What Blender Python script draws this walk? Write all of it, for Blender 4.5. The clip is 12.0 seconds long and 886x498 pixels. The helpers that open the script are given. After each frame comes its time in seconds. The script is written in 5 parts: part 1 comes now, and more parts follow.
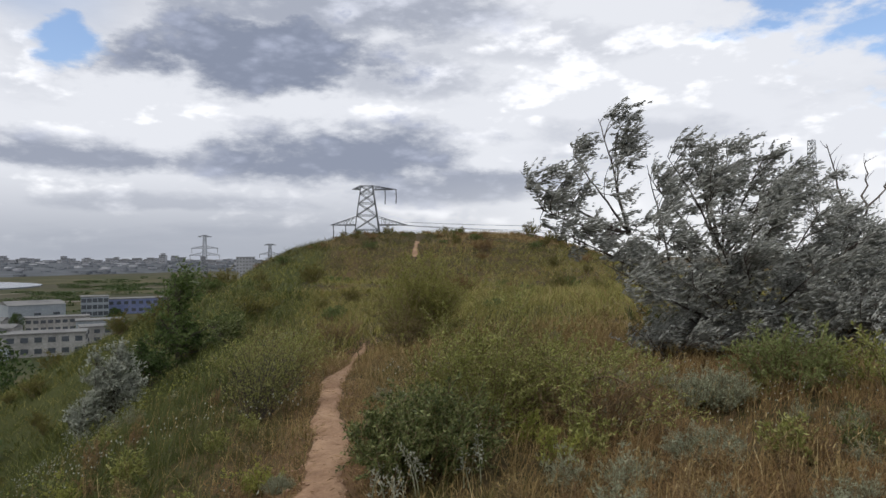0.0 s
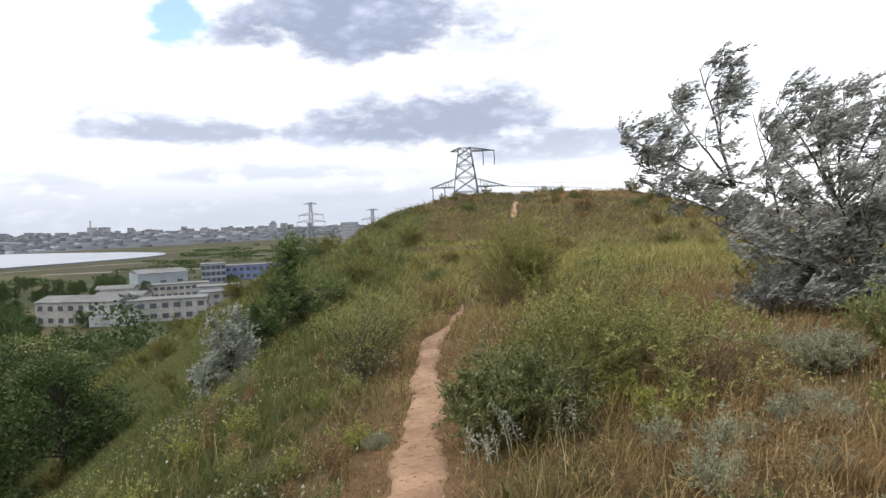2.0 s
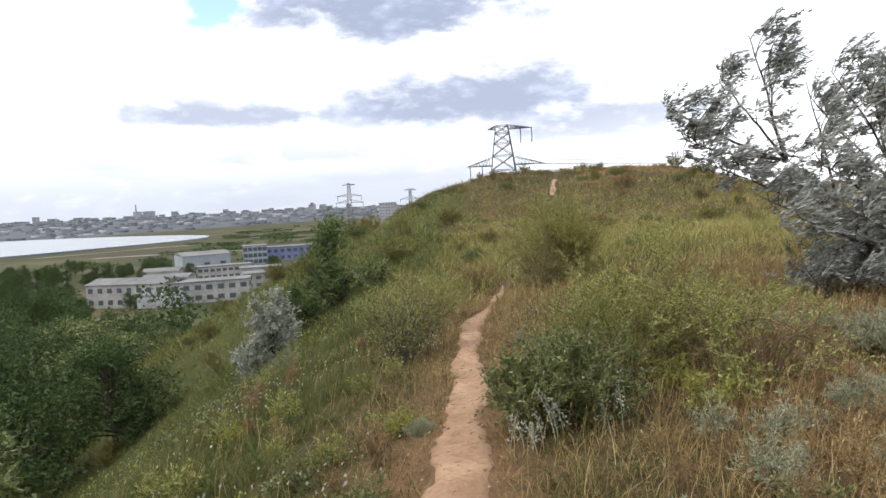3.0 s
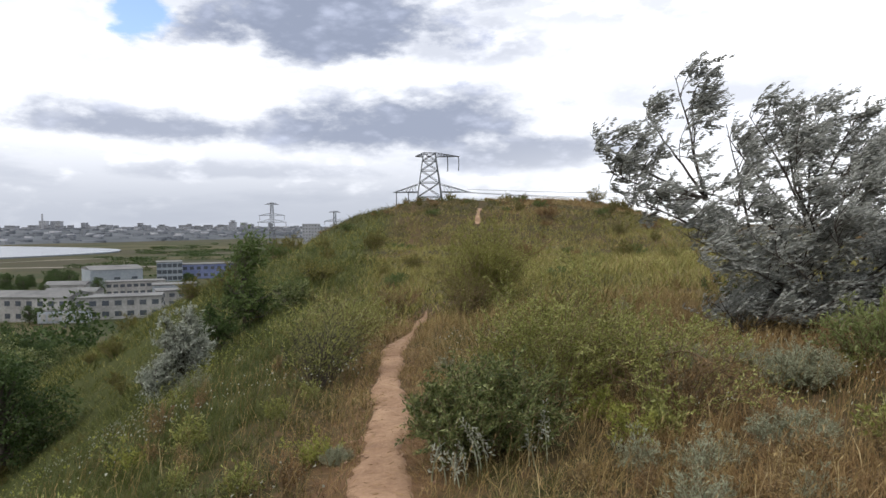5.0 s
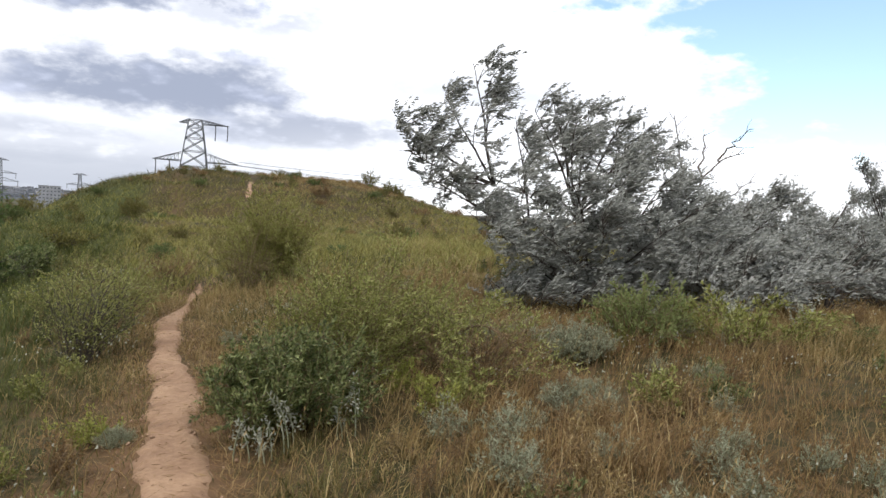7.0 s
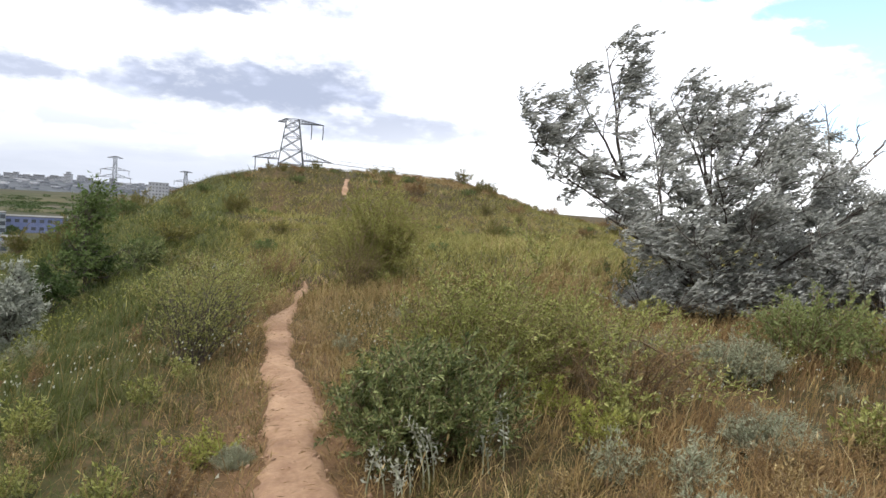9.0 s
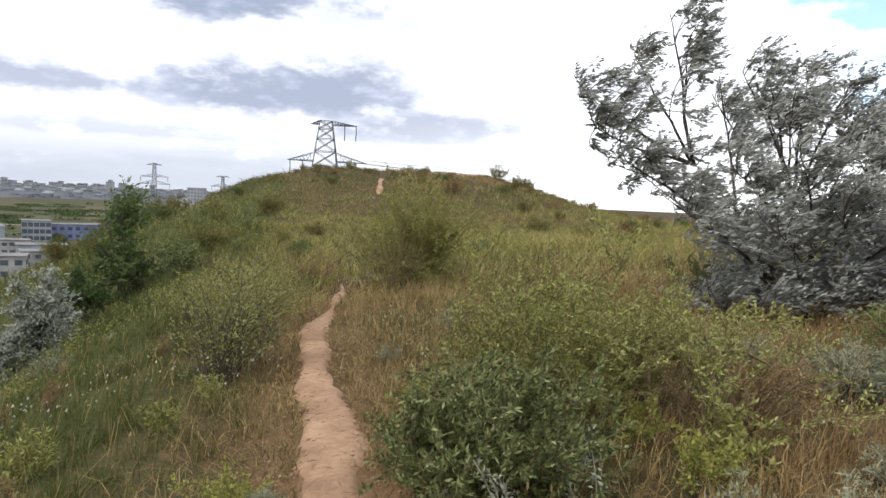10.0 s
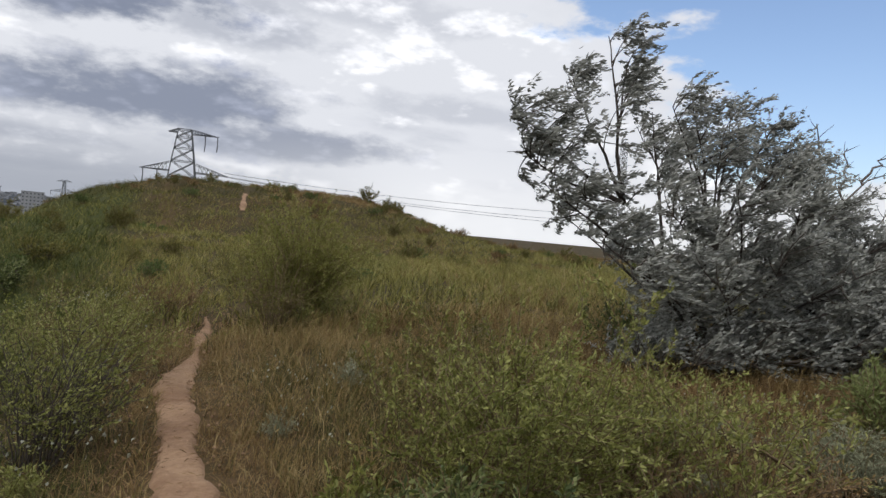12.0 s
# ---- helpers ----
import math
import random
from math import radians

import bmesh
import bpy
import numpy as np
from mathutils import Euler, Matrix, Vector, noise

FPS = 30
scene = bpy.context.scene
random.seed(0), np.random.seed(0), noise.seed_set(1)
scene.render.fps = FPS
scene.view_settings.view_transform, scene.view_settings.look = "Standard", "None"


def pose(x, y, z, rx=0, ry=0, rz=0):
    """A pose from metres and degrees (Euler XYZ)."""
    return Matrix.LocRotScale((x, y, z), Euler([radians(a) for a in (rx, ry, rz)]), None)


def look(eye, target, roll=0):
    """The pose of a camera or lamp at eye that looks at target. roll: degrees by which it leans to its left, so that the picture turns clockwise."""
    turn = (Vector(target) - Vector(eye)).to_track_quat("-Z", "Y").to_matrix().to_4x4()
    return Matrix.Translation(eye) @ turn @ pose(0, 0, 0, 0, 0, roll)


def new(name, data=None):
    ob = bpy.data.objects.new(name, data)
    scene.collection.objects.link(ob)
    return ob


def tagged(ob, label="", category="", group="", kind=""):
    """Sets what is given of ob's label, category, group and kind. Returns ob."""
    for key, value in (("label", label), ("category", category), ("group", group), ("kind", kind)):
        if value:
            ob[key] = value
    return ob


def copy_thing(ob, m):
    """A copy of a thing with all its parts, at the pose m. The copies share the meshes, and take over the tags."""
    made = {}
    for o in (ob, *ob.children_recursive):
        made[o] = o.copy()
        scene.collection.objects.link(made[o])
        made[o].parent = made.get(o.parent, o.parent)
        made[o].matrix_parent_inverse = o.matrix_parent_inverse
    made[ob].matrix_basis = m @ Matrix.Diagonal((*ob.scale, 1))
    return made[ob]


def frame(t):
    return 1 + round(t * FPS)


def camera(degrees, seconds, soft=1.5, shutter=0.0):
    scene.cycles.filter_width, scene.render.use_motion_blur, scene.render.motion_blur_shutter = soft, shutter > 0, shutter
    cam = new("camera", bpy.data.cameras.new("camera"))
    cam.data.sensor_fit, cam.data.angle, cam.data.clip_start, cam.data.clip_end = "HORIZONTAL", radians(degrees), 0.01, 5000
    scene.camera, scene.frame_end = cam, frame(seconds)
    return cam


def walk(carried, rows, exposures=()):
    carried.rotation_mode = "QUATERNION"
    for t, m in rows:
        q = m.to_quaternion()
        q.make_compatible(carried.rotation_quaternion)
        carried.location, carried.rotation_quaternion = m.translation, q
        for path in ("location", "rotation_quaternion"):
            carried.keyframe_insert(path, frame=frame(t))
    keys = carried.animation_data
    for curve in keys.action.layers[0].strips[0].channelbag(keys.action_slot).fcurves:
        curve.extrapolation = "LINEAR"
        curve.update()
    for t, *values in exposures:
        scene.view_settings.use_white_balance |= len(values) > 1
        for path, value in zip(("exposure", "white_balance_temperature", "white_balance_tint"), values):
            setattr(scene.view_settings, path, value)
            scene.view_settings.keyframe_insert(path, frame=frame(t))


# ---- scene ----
EXPOSURES = [(0.0, -0.42), (1.5, -0.15), (2.0, 0.33), (2.5, 0.5), (3.2, 0.48), (4.8, 0.02), (5.0, 0.02), (5.5, 0.32), (6.0, 0.5), (6.5, 0.12), (8.5, 0.5), (9.5, 0.5), (10.1, 0.28), (10.5, -0.22), (10.8, 0.45), (11.1, 0.5), (11.3, 0.3), (11.5, -0.27), (12.0, -0.48)]
SUN_POWER = 1.6
GREY_CLOUDS = [(-8.5, 14.6, 13.5, 5.0, 0.95), (-2.0, 19.5, 18.0, 4.5, 0.7), (-20.5, 7.4, 13.0, 2.0, 0.8), (-1.0, 7.6, 13.0, 3.6, 0.9), (9.5, 5.6, 11.0, 2.2, 0.8), (14.0, 16.5, 11.0, 2.6, 0.25), (-30.0, 22.0, 20.0, 6.0, 0.8), (24.0, 9.5, 9.0, 2.0, 0.3), (3.5, 14.0, 10.0, 2.8, 0.45), (-14.0, 4.2, 12.0, 1.0, 0.4)]
CLEAR_SKY = [(-20.7, 16.0, 2.8, 2.6), (45.0, 16.0, 12.0, 7.0), (36.0, 20.5, 10.0, 5.5), (52.0, 11.0, 11.0, 6.0), (50.0, 20.0, 18.0, 10.0), (64.0, 24.0, 18.0, 14.0)]
CLOUD_LIGHT, CLOUD_MID = (1.95, 1.95, 1.98), (1.08, 1.11, 1.19)
CLOUD_DARK, CLOUD_SHADE = (0.30, 0.35, 0.48), (0.50, 0.56, 0.74)
CLOUD_LOW, CLOUD_LOW_BRIGHT = (0.50, 0.54, 0.63), (1.25, 1.27, 1.31)
DOME_H, DOME_X = 3.7, 7.5
GROVE_FROM, GROVE_BEARING = 5.0, 20.5
WIRE_R = 0.06
LEAF_TONE = 0.84

SHOTS = [
    (0, look((-0.011, 0.000, 1.559), (0.238, 1.985, 1.585), -0.46)),
    (0.5, look((0.016, 0.069, 1.572), (0.261, 2.053, 1.609), -1.23)),
    (1, look((0.062, 0.162, 1.551), (0.311, 2.146, 1.579), -1.85)),
    (1.5, look((0.069, 0.063, 1.566), (0.317, 2.047, 1.585), -1.59)),
    (2, look((0.068, -0.013, 1.562), (0.033, 1.985, 1.485), -2.15)),
    (2.5, look((0.044, -0.052, 1.560), (-0.097, 1.939, 1.435), -3.72)),
    (3, look((0.046, 0.122, 1.583), (-0.099, 2.112, 1.452), -3.08)),
    (5, look((0.009, 0.282, 1.546), (0.082, 2.280, 1.481), -0.37)),
    (5.5, look((-0.192, 0.368, 1.464), (-0.120, 2.365, 1.388), 1.30)),
    (6, look((-0.409, 0.390, 1.485), (-0.118, 2.364, 1.340), 2.33)),
    (6.5, look((-0.264, 0.429, 1.472), (0.469, 2.287, 1.376), 4.24)),
    (8.5, look((-0.325, 0.902, 1.408), (0.197, 2.829, 1.291), 1.20)),
    (9, look((-0.418, 1.214, 1.408), (0.054, 3.154, 1.287), 4.04)),
    (9.5, look((-0.389, 1.551, 1.391), (-0.025, 3.512, 1.245), 3.32)),
    (10, look((-0.386, 1.962, 1.354), (-0.010, 3.922, 1.222), 2.54)),
    (10.5, look((-0.424, 2.429, 1.320), (-0.012, 4.384, 1.228), -0.33)),
    (11, look((-0.461, 2.682, 1.334), (0.221, 4.560, 1.252), 2.78)),
    (11.5, look((-0.414, 3.052, 1.356), (0.314, 4.913, 1.282), 2.48)),
    (12, look((-0.501, 3.147, 1.422), (0.242, 5.003, 1.377), 5.29)),
]
cam = camera(64.0, 12.0, soft=1.5)
walk(cam, SHOTS, exposures=EXPOSURES)


# ---------- small node helpers ----------
def node(tree, kind, ins=None, **props):
    n = tree.nodes.new(kind)
    if "op" in props:
        n.operation = props.pop("op")
    if "mode" in props:
        n.blend_type = props.pop("mode")
    for key, value in (ins or {}).items():
        s = n.inputs[key]
        if isinstance(value, bpy.types.NodeSocket):
            tree.links.new(value, s)
        else:
            s.default_value = value
    return n


def calc(tree, op, a, b=0.0, c=None):
    n = node(tree, "ShaderNodeMath", {0: a, 1: b}, op=op)
    if c is not None:
        if isinstance(c, bpy.types.NodeSocket):
            tree.links.new(c, n.inputs[2])
        else:
            n.inputs[2].default_value = c
    return n.outputs[0]


def blend(tree, fac, a, b):
    n = tree.nodes.new("ShaderNodeMix")
    n.data_type = "RGBA"
    for i, v in ((0, fac), (6, a), (7, b)):
        if isinstance(v, bpy.types.NodeSocket):
            tree.links.new(v, n.inputs[i])
        else:
            n.inputs[i].default_value = v if i == 0 else (*v, 1.0)
    return n.outputs[2]


def step(tree, value, lo, hi):
    n = tree.nodes.new("ShaderNodeMapRange")
    n.interpolation_type = "SMOOTHSTEP"
    tree.links.new(value, n.inputs[0])
    n.inputs[1].default_value, n.inputs[2].default_value = lo, hi
    n.inputs[3].default_value, n.inputs[4].default_value = 0.0, 1.0
    return n.outputs[0]


def grain(tree, vec, scale, detail=4.0, rough=0.6):
    n = node(tree, "ShaderNodeTexNoise", {"Scale": scale, "Detail": detail, "Roughness": rough})
    if vec is not None:
        tree.links.new(vec, n.inputs["Vector"])
    return n.outputs["Fac"]


# ---------- sky and sun ----------
SUN_EL, SUN_AZ = radians(56), radians(235)
world = bpy.data.worlds.new("sky")
scene.world = world
world.use_nodes = True
wt = world.node_tree
wt.nodes.clear()
coord = wt.nodes.new("ShaderNodeTexCoord").outputs["Generated"]
sep = node(wt, "ShaderNodeSeparateXYZ", {0: coord})
dx, dy, dz = sep.outputs[0], sep.outputs[1], sep.outputs[2]
az = calc(wt, "MULTIPLY", calc(wt, "ARCTAN2", dx, dy), 57.2958)
el = calc(wt, "MULTIPLY", calc(wt, "ARCSINE", dz), 57.2958)
sky = wt.nodes.new("ShaderNodeTexSky")
sky.sky_type = "NISHITA"
sky.sun_disc = False
sky.sun_elevation, sky.sun_rotation = SUN_EL, SUN_AZ
sky.dust_density = 1.5
blue = node(wt, "ShaderNodeVectorMath", {0: sky.outputs[0], 1: (0.23, 0.232, 0.245)}, op="MULTIPLY").outputs[0]
# flat cloud layer: the view line meets a plane above
up = calc(wt, "ADD", calc(wt, "MAXIMUM", dz, 0.0), 0.13)
plane = node(wt, "ShaderNodeCombineXYZ", {0: calc(wt, "DIVIDE", dx, up), 1: calc(wt, "DIVIDE", dy, up), 2: 3.7}).outputs[0]
n_big = grain(wt, plane, 0.55, 3.0, 0.5)
n_mid = grain(wt, plane, 1.5, 9.0, 0.6)
flat = node(wt, "ShaderNodeVectorMath", {0: coord, 1: (1.0, 1.0, 2.3)}, op="MULTIPLY").outputs[0]
n_dir = grain(wt, flat, 5.0, 10.0, 0.62)
cells = node(wt, "ShaderNodeTexVoronoi", {"Scale": 13.0, "Detail": 3.0, "Roughness": 0.6})
cells.feature = "SMOOTH_F1"
wt.links.new(flat, cells.inputs["Vector"])
n_fine = grain(wt, flat, 9.0, 10.0, 0.58)
n_puff = calc(wt, "ADD", calc(wt, "MULTIPLY", n_fine, 0.75), calc(wt, "MULTIPLY", calc(wt, "SUBTRACT", 0.9, cells.outputs["Distance"]), 0.25))


def patch(az0, el0, ra, re, wob=1.2, soft=0.38, flat_foot=1.7):
    a = calc(wt, "DIVIDE", calc(wt, "SUBTRACT", az, az0), ra)
    e = calc(wt, "DIVIDE", calc(wt, "SUBTRACT", el, el0), re)
    e = calc(wt, "MAXIMUM", e, calc(wt, "MULTIPLY", e, -flat_foot))
    r = calc(wt, "SQRT", calc(wt, "ADD", calc(wt, "MULTIPLY", a, a), calc(wt, "MULTIPLY", e, e)))
    r = calc(wt, "ADD", r, calc(wt, "MULTIPLY", calc(wt, "SUBTRACT", n_dir, 0.5), -2.6 * wob))
    r = calc(wt, "ADD", r, calc(wt, "MULTIPLY", calc(wt, "SUBTRACT", n_puff, 0.5), -1.3 * wob))
    return calc(wt, "SUBTRACT", 1.0, step(wt, r, 1.0 - soft, 1.0 + soft))


grey = calc(wt, "MULTIPLY", step(wt, calc(wt, "ADD", calc(wt, "MULTIPLY", n_big, 0.6), calc(wt, "MULTIPLY", n_mid, 0.4)), 0.50, 0.66), 0.35)
for spec in GREY_CLOUDS:
    grey = calc(wt, "MAXIMUM", grey, calc(wt, "MULTIPLY", patch(*spec[:4]), spec[4]))
clear = calc(wt, "MULTIPLY", step(wt, n_big, 0.62, 0.75), 0.7)
for spec in CLEAR_SKY:
    clear = calc(wt, "MAXIMUM", clear, patch(*spec, 1.0, 0.22, 1.0))
puff = step(wt, calc(wt, "ADD", calc(wt, "MULTIPLY", n_puff, 0.6), calc(wt, "MULTIPLY", n_dir, 0.4)), 0.42, 0.56)
white = blend(wt, puff, CLOUD_MID, CLOUD_LIGHT)
dark = blend(wt, puff, CLOUD_DARK, CLOUD_SHADE)
cloud = blend(wt, grey, white, dark)
lowhaze = calc(wt, "MULTIPLY", calc(wt, "SUBTRACT", 1.0, step(wt, el, 0.5, 8.0)), 0.88)
cloud = blend(wt, lowhaze, cloud, CLOUD_LOW)
cloud_right = blend(wt, step(wt, az, -2.0, 22.0), CLOUD_LOW, CLOUD_LOW_BRIGHT)
wt.links.new(cloud_right, cloud.node.inputs[7])
clear = calc(wt, "MULTIPLY", clear, step(wt, el, 3.0, 7.0))
full = blend(wt, clear, cloud, (0, 0, 0))
wt.links.new(blue, full.node.inputs[7])
back = node(wt, "ShaderNodeBackground", {"Color": full, "Strength": 1.0})
wt.links.new(back.outputs[0], wt.nodes.new("ShaderNodeOutputWorld").inputs[0])

sun_data = bpy.data.lights.new("sun", "SUN")
sun_data.energy, sun_data.angle, sun_data.color = SUN_POWER, radians(6), (1.0, 0.95, 0.86)
sun = new("sun", sun_data)
sun.matrix_world = look((0, 0, 60), Vector((0, 0, 60)) - Vector((math.sin(SUN_AZ) * math.cos(SUN_EL), math.cos(SUN_AZ) * math.cos(SUN_EL), math.sin(SUN_EL))))


# ---------- materials ----------
def material(name):
    m = bpy.data.materials.new(name)
    m.use_nodes = True
    t = m.node_tree
    b = t.nodes["Principled BSDF"]
    return m, t, b


def foliage(name, tones, rough=0.6, through_light=0.3):
    """Leaf stuff: each leaf has its own tone, with drift over a metre and a decimetre."""
    m, t, b = material(name)
    geo = t.nodes.new("ShaderNodeNewGeometry")
    ramp = t.nodes.new("ShaderNodeValToRGB")
    cr = ramp.color_ramp
    for i in range(len(tones) - 2):
        cr.elements.new(0.5)
    for i, c in enumerate(tones):
        cr.elements[i].position = i / (len(tones) - 1)
        cr.elements[i].color = (*(v * LEAF_TONE for v in c), 1)
    mix = calc(t, "ADD", calc(t, "MULTIPLY", geo.outputs["Random Per Island"], 0.6),
               calc(t, "MULTIPLY", grain(t, geo.outputs["Position"], 0.7, 3.0), 0.7))
    mix = calc(t, "ADD", mix, -0.15)
    t.links.new(mix, ramp.inputs[0])
    t.links.new(ramp.outputs[0], b.inputs["Base Color"])
    b.inputs["Roughness"].default_value = rough
    b.inputs["Specular IOR Level"].default_value = 0.3
    if through_light:
        tr = node(t, "ShaderNodeBsdfTranslucent", {"Color": ramp.outputs[0]})
        mx = node(t, "ShaderNodeMixShader", {0: through_light, 1: b.outputs[0], 2: tr.outputs[0]})
        t.links.new(mx.outputs[0], t.nodes["Material Output"].inputs[0])
    return m


def rough_stuff(name, dark, light, scale, fine, rough=0.9, bump=0.3, metal=0.0, dist=0.02):
    m, t, b = material(name)
    pos = t.nodes.new("ShaderNodeNewGeometry").outputs["Position"]
    a, f = grain(t, pos, scale, 5.0), grain(t, pos, fine, 6.0, 0.65)
    mix = calc(t, "ADD", calc(t, "MULTIPLY", a, 0.6), calc(t, "MULTIPLY", f, 0.4))
    t.links.new(blend(t, step(t, mix, 0.32, 0.68), dark, light), b.inputs["Base Color"])
    b.inputs["Roughness"].default_value, b.inputs["Metallic"].default_value = rough, metal
    bp = node(t, "ShaderNodeBump", {"Strength": bump, "Distance": dist, "Height": f})
    t.links.new(bp.outputs[0], b.inputs["Normal"])
    return m


def ground_material():
    m, t, b = material("soil_and_turf")
    pos = t.nodes.new("ShaderNodeNewGeometry").outputs["Position"]
    xyz = node(t, "ShaderNodeSeparateXYZ", {0: pos})
    big, mid, fine = grain(t, pos, 0.05, 4.0), grain(t, pos, 0.6, 5.0), grain(t, pos, 9.0, 6.0, 0.7)
    turf = blend(t, step(t, mid, 0.35, 0.65), (0.03, 0.031, 0.012), (0.062, 0.047, 0.022))
    turf = blend(t, step(t, fine, 0.4, 0.75), turf, (0.115, 0.072, 0.04))
    # moss and low green under the grass of the shady slope
    shady = calc(t, "ADD", xyz.outputs[0], calc(t, "MULTIPLY", calc(t, "SUBTRACT", big, 0.5), 2.0))
    turf = blend(t, calc(t, "MULTIPLY", step(t, shady, -1.0, -3.0), 0.7), turf, (0.045, 0.06, 0.016))
    # bare trodden clay either side of the path
    wander = calc(t, "MULTIPLY", calc(t, "SUBTRACT", grain(t, pos, 1.6, 5.0), 0.5), 1.6)
    off = calc(t, "ABSOLUTE", calc(t, "ADD", xyz.outputs[0], 0.25))
    worn = calc(t, "MULTIPLY", calc(t, "SUBTRACT", 1.0, step(t, calc(t, "ADD", off, wander), 0.12, 0.7)), calc(t, "SUBTRACT", 1.0, calc(t, "MULTIPLY", step(t, xyz.outputs[1], 4.5, 8.0), 0.75)))
    turf = blend(t, calc(t, "MULTIPLY", worn, 0.5), turf, (0.22, 0.12, 0.07))
    plain = blend(t, step(t, grain(t, pos, 0.012, 6.0, 0.7), 0.42, 0.6), (0.042, 0.050, 0.022), (0.092, 0.080, 0.042))
    plain = blend(t, step(t, grain(t, pos, 0.004, 4.0), 0.45, 0.6), plain, (0.060, 0.055, 0.034))
    t.links.new(blend(t, step(t, xyz.outputs[2], -22.0, -28.0), turf, plain), b.inputs["Base Color"])
    b.inputs["Roughness"].default_value = 0.95
    b.inputs["Specular IOR Level"].default_value = 0.1
    bp = node(t, "ShaderNodeBump", {"Strength": 0.5, "Distance": 0.03, "Height": fine})
    t.links.new(bp.outputs[0], b.inputs["Normal"])
    return m


M_GROUND = ground_material()
M_DIRT = rough_stuff("trodden_clay", (0.19, 0.105, 0.058), (0.35, 0.225, 0.135), 2.2, 26.0, 0.95, 0.5)
M_CLOD = rough_stuff("clay_crumb", (0.22, 0.13, 0.08), (0.38, 0.25, 0.16), 8.0, 60.0, 0.95, 0.3)
M_BARK = rough_stuff("dark_bark", (0.035, 0.027, 0.022), (0.10, 0.08, 0.065), 6.0, 55.0, 0.9, 0.6)
M_DEAD = rough_stuff("dead_grey_wood", (0.07, 0.055, 0.045), (0.17, 0.14, 0.12), 6.0, 55.0, 0.9, 0.5)
M_STEM = rough_stuff("brown_stem", (0.09, 0.06, 0.03), (0.20, 0.14, 0.08), 5.0, 60.0, 0.9, 0.2)
M_DRY = foliage("dry_grass", [(0.105, 0.069, 0.027), (0.25, 0.17, 0.064), (0.40, 0.29, 0.122), (0.58, 0.48, 0.27)], 0.7, 0.12)
M_RUST = foliage("rusty_grass", [(0.115, 0.066, 0.027), (0.245, 0.15, 0.062), (0.40, 0.275, 0.125)], 0.75, 0.1)
M_GREEN = foliage("green_grass", [(0.018, 0.024, 0.005), (0.06, 0.063, 0.014), (0.145, 0.132, 0.033), (0.27, 0.22, 0.08)], 0.6, 0.2)
M_SILVER = foliage("silver_leaf", [(0.12, 0.127, 0.106), (0.24, 0.247, 0.215), (0.42, 0.425, 0.385), (0.70, 0.70, 0.665)], 0.45, 0.25)
M_SILVERBUSH = foliage("pale_silver_leaf", [(0.19, 0.21, 0.155), (0.33, 0.35, 0.285), (0.54, 0.55, 0.47)], 0.6, 0.15)
M_SAGE = foliage("sage_leaf", [(0.19, 0.205, 0.12), (0.31, 0.325, 0.21), (0.45, 0.455, 0.32)], 0.8, 0.2)
M_LIME = foliage("fresh_leaf", [(0.07, 0.086, 0.018), (0.19, 0.205, 0.048), (0.37, 0.375, 0.11), (0.56, 0.55, 0.25)], 0.5, 0.3)
M_BLUEGREEN = foliage("mid_green_leaf", [(0.022, 0.035, 0.010), (0.08, 0.106, 0.030), (0.23, 0.255, 0.09), (0.44, 0.45, 0.22)], 0.5, 0.2)
# yellow-green meadow, its tones raised to hold sunlight
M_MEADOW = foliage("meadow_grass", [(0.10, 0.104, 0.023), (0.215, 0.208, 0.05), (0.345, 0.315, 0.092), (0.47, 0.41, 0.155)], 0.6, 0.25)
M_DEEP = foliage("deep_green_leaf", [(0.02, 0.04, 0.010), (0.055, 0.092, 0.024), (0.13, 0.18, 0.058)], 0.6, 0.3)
M_ASH = foliage("ash_leaf", [(0.05, 0.085, 0.02), (0.11, 0.16, 0.045), (0.21, 0.26, 0.09)], 0.55, 0.4)
M_OLIVE = foliage("olive_leaf", [(0.060, 0.061, 0.014), (0.162, 0.153, 0.034), (0.306, 0.264, 0.084)], 0.6, 0.25)
M_BROOM = foliage("broom_leaf", [(0.14, 0.15, 0.035), (0.29, 0.29, 0.075), (0.46, 0.43, 0.15)], 0.6, 0.4)
M_PALEGREEN = foliage("pale_green_leaf", [(0.13, 0.165, 0.05), (0.25, 0.29, 0.10), (0.40, 0.42, 0.19)], 0.55, 0.4)
M_YELLOW = foliage("yellow_bloom", [(0.20, 0.23, 0.045), (0.30, 0.31, 0.07), (0.42, 0.40, 0.10)], 0.7, 0.3)
M_PALE = foliage("pale_bloom", [(0.30, 0.31, 0.23), (0.58, 0.58, 0.48)], 0.8, 0.3)
M_STEEL = rough_stuff("galvanised_steel", (0.06, 0.065, 0.075), (0.14, 0.15, 0.16), 0.3, 3.0, 0.6, 0.1, 0.3)
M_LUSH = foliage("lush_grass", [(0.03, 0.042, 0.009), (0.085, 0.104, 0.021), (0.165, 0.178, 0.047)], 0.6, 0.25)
M_WIRE = rough_stuff("dark_cable", (0.06, 0.06, 0.07), (0.12, 0.12, 0.13), 0.3, 3.0, 0.6, 0.1, 0.3)
M_WHITE = rough_stuff("white_plaster", (0.21, 0.207, 0.20), (0.37, 0.365, 0.35), 0.15, 1.2, 0.9, 0.1)
M_GREYW = rough_stuff("grey_cladding", (0.22, 0.25, 0.28), (0.33, 0.36, 0.39), 0.15, 1.2, 0.6, 0.1)
M_ROOF = rough_stuff("grey_roof_felt", (0.10, 0.10, 0.10), (0.19, 0.19, 0.185), 0.12, 1.0, 0.95, 0.1)
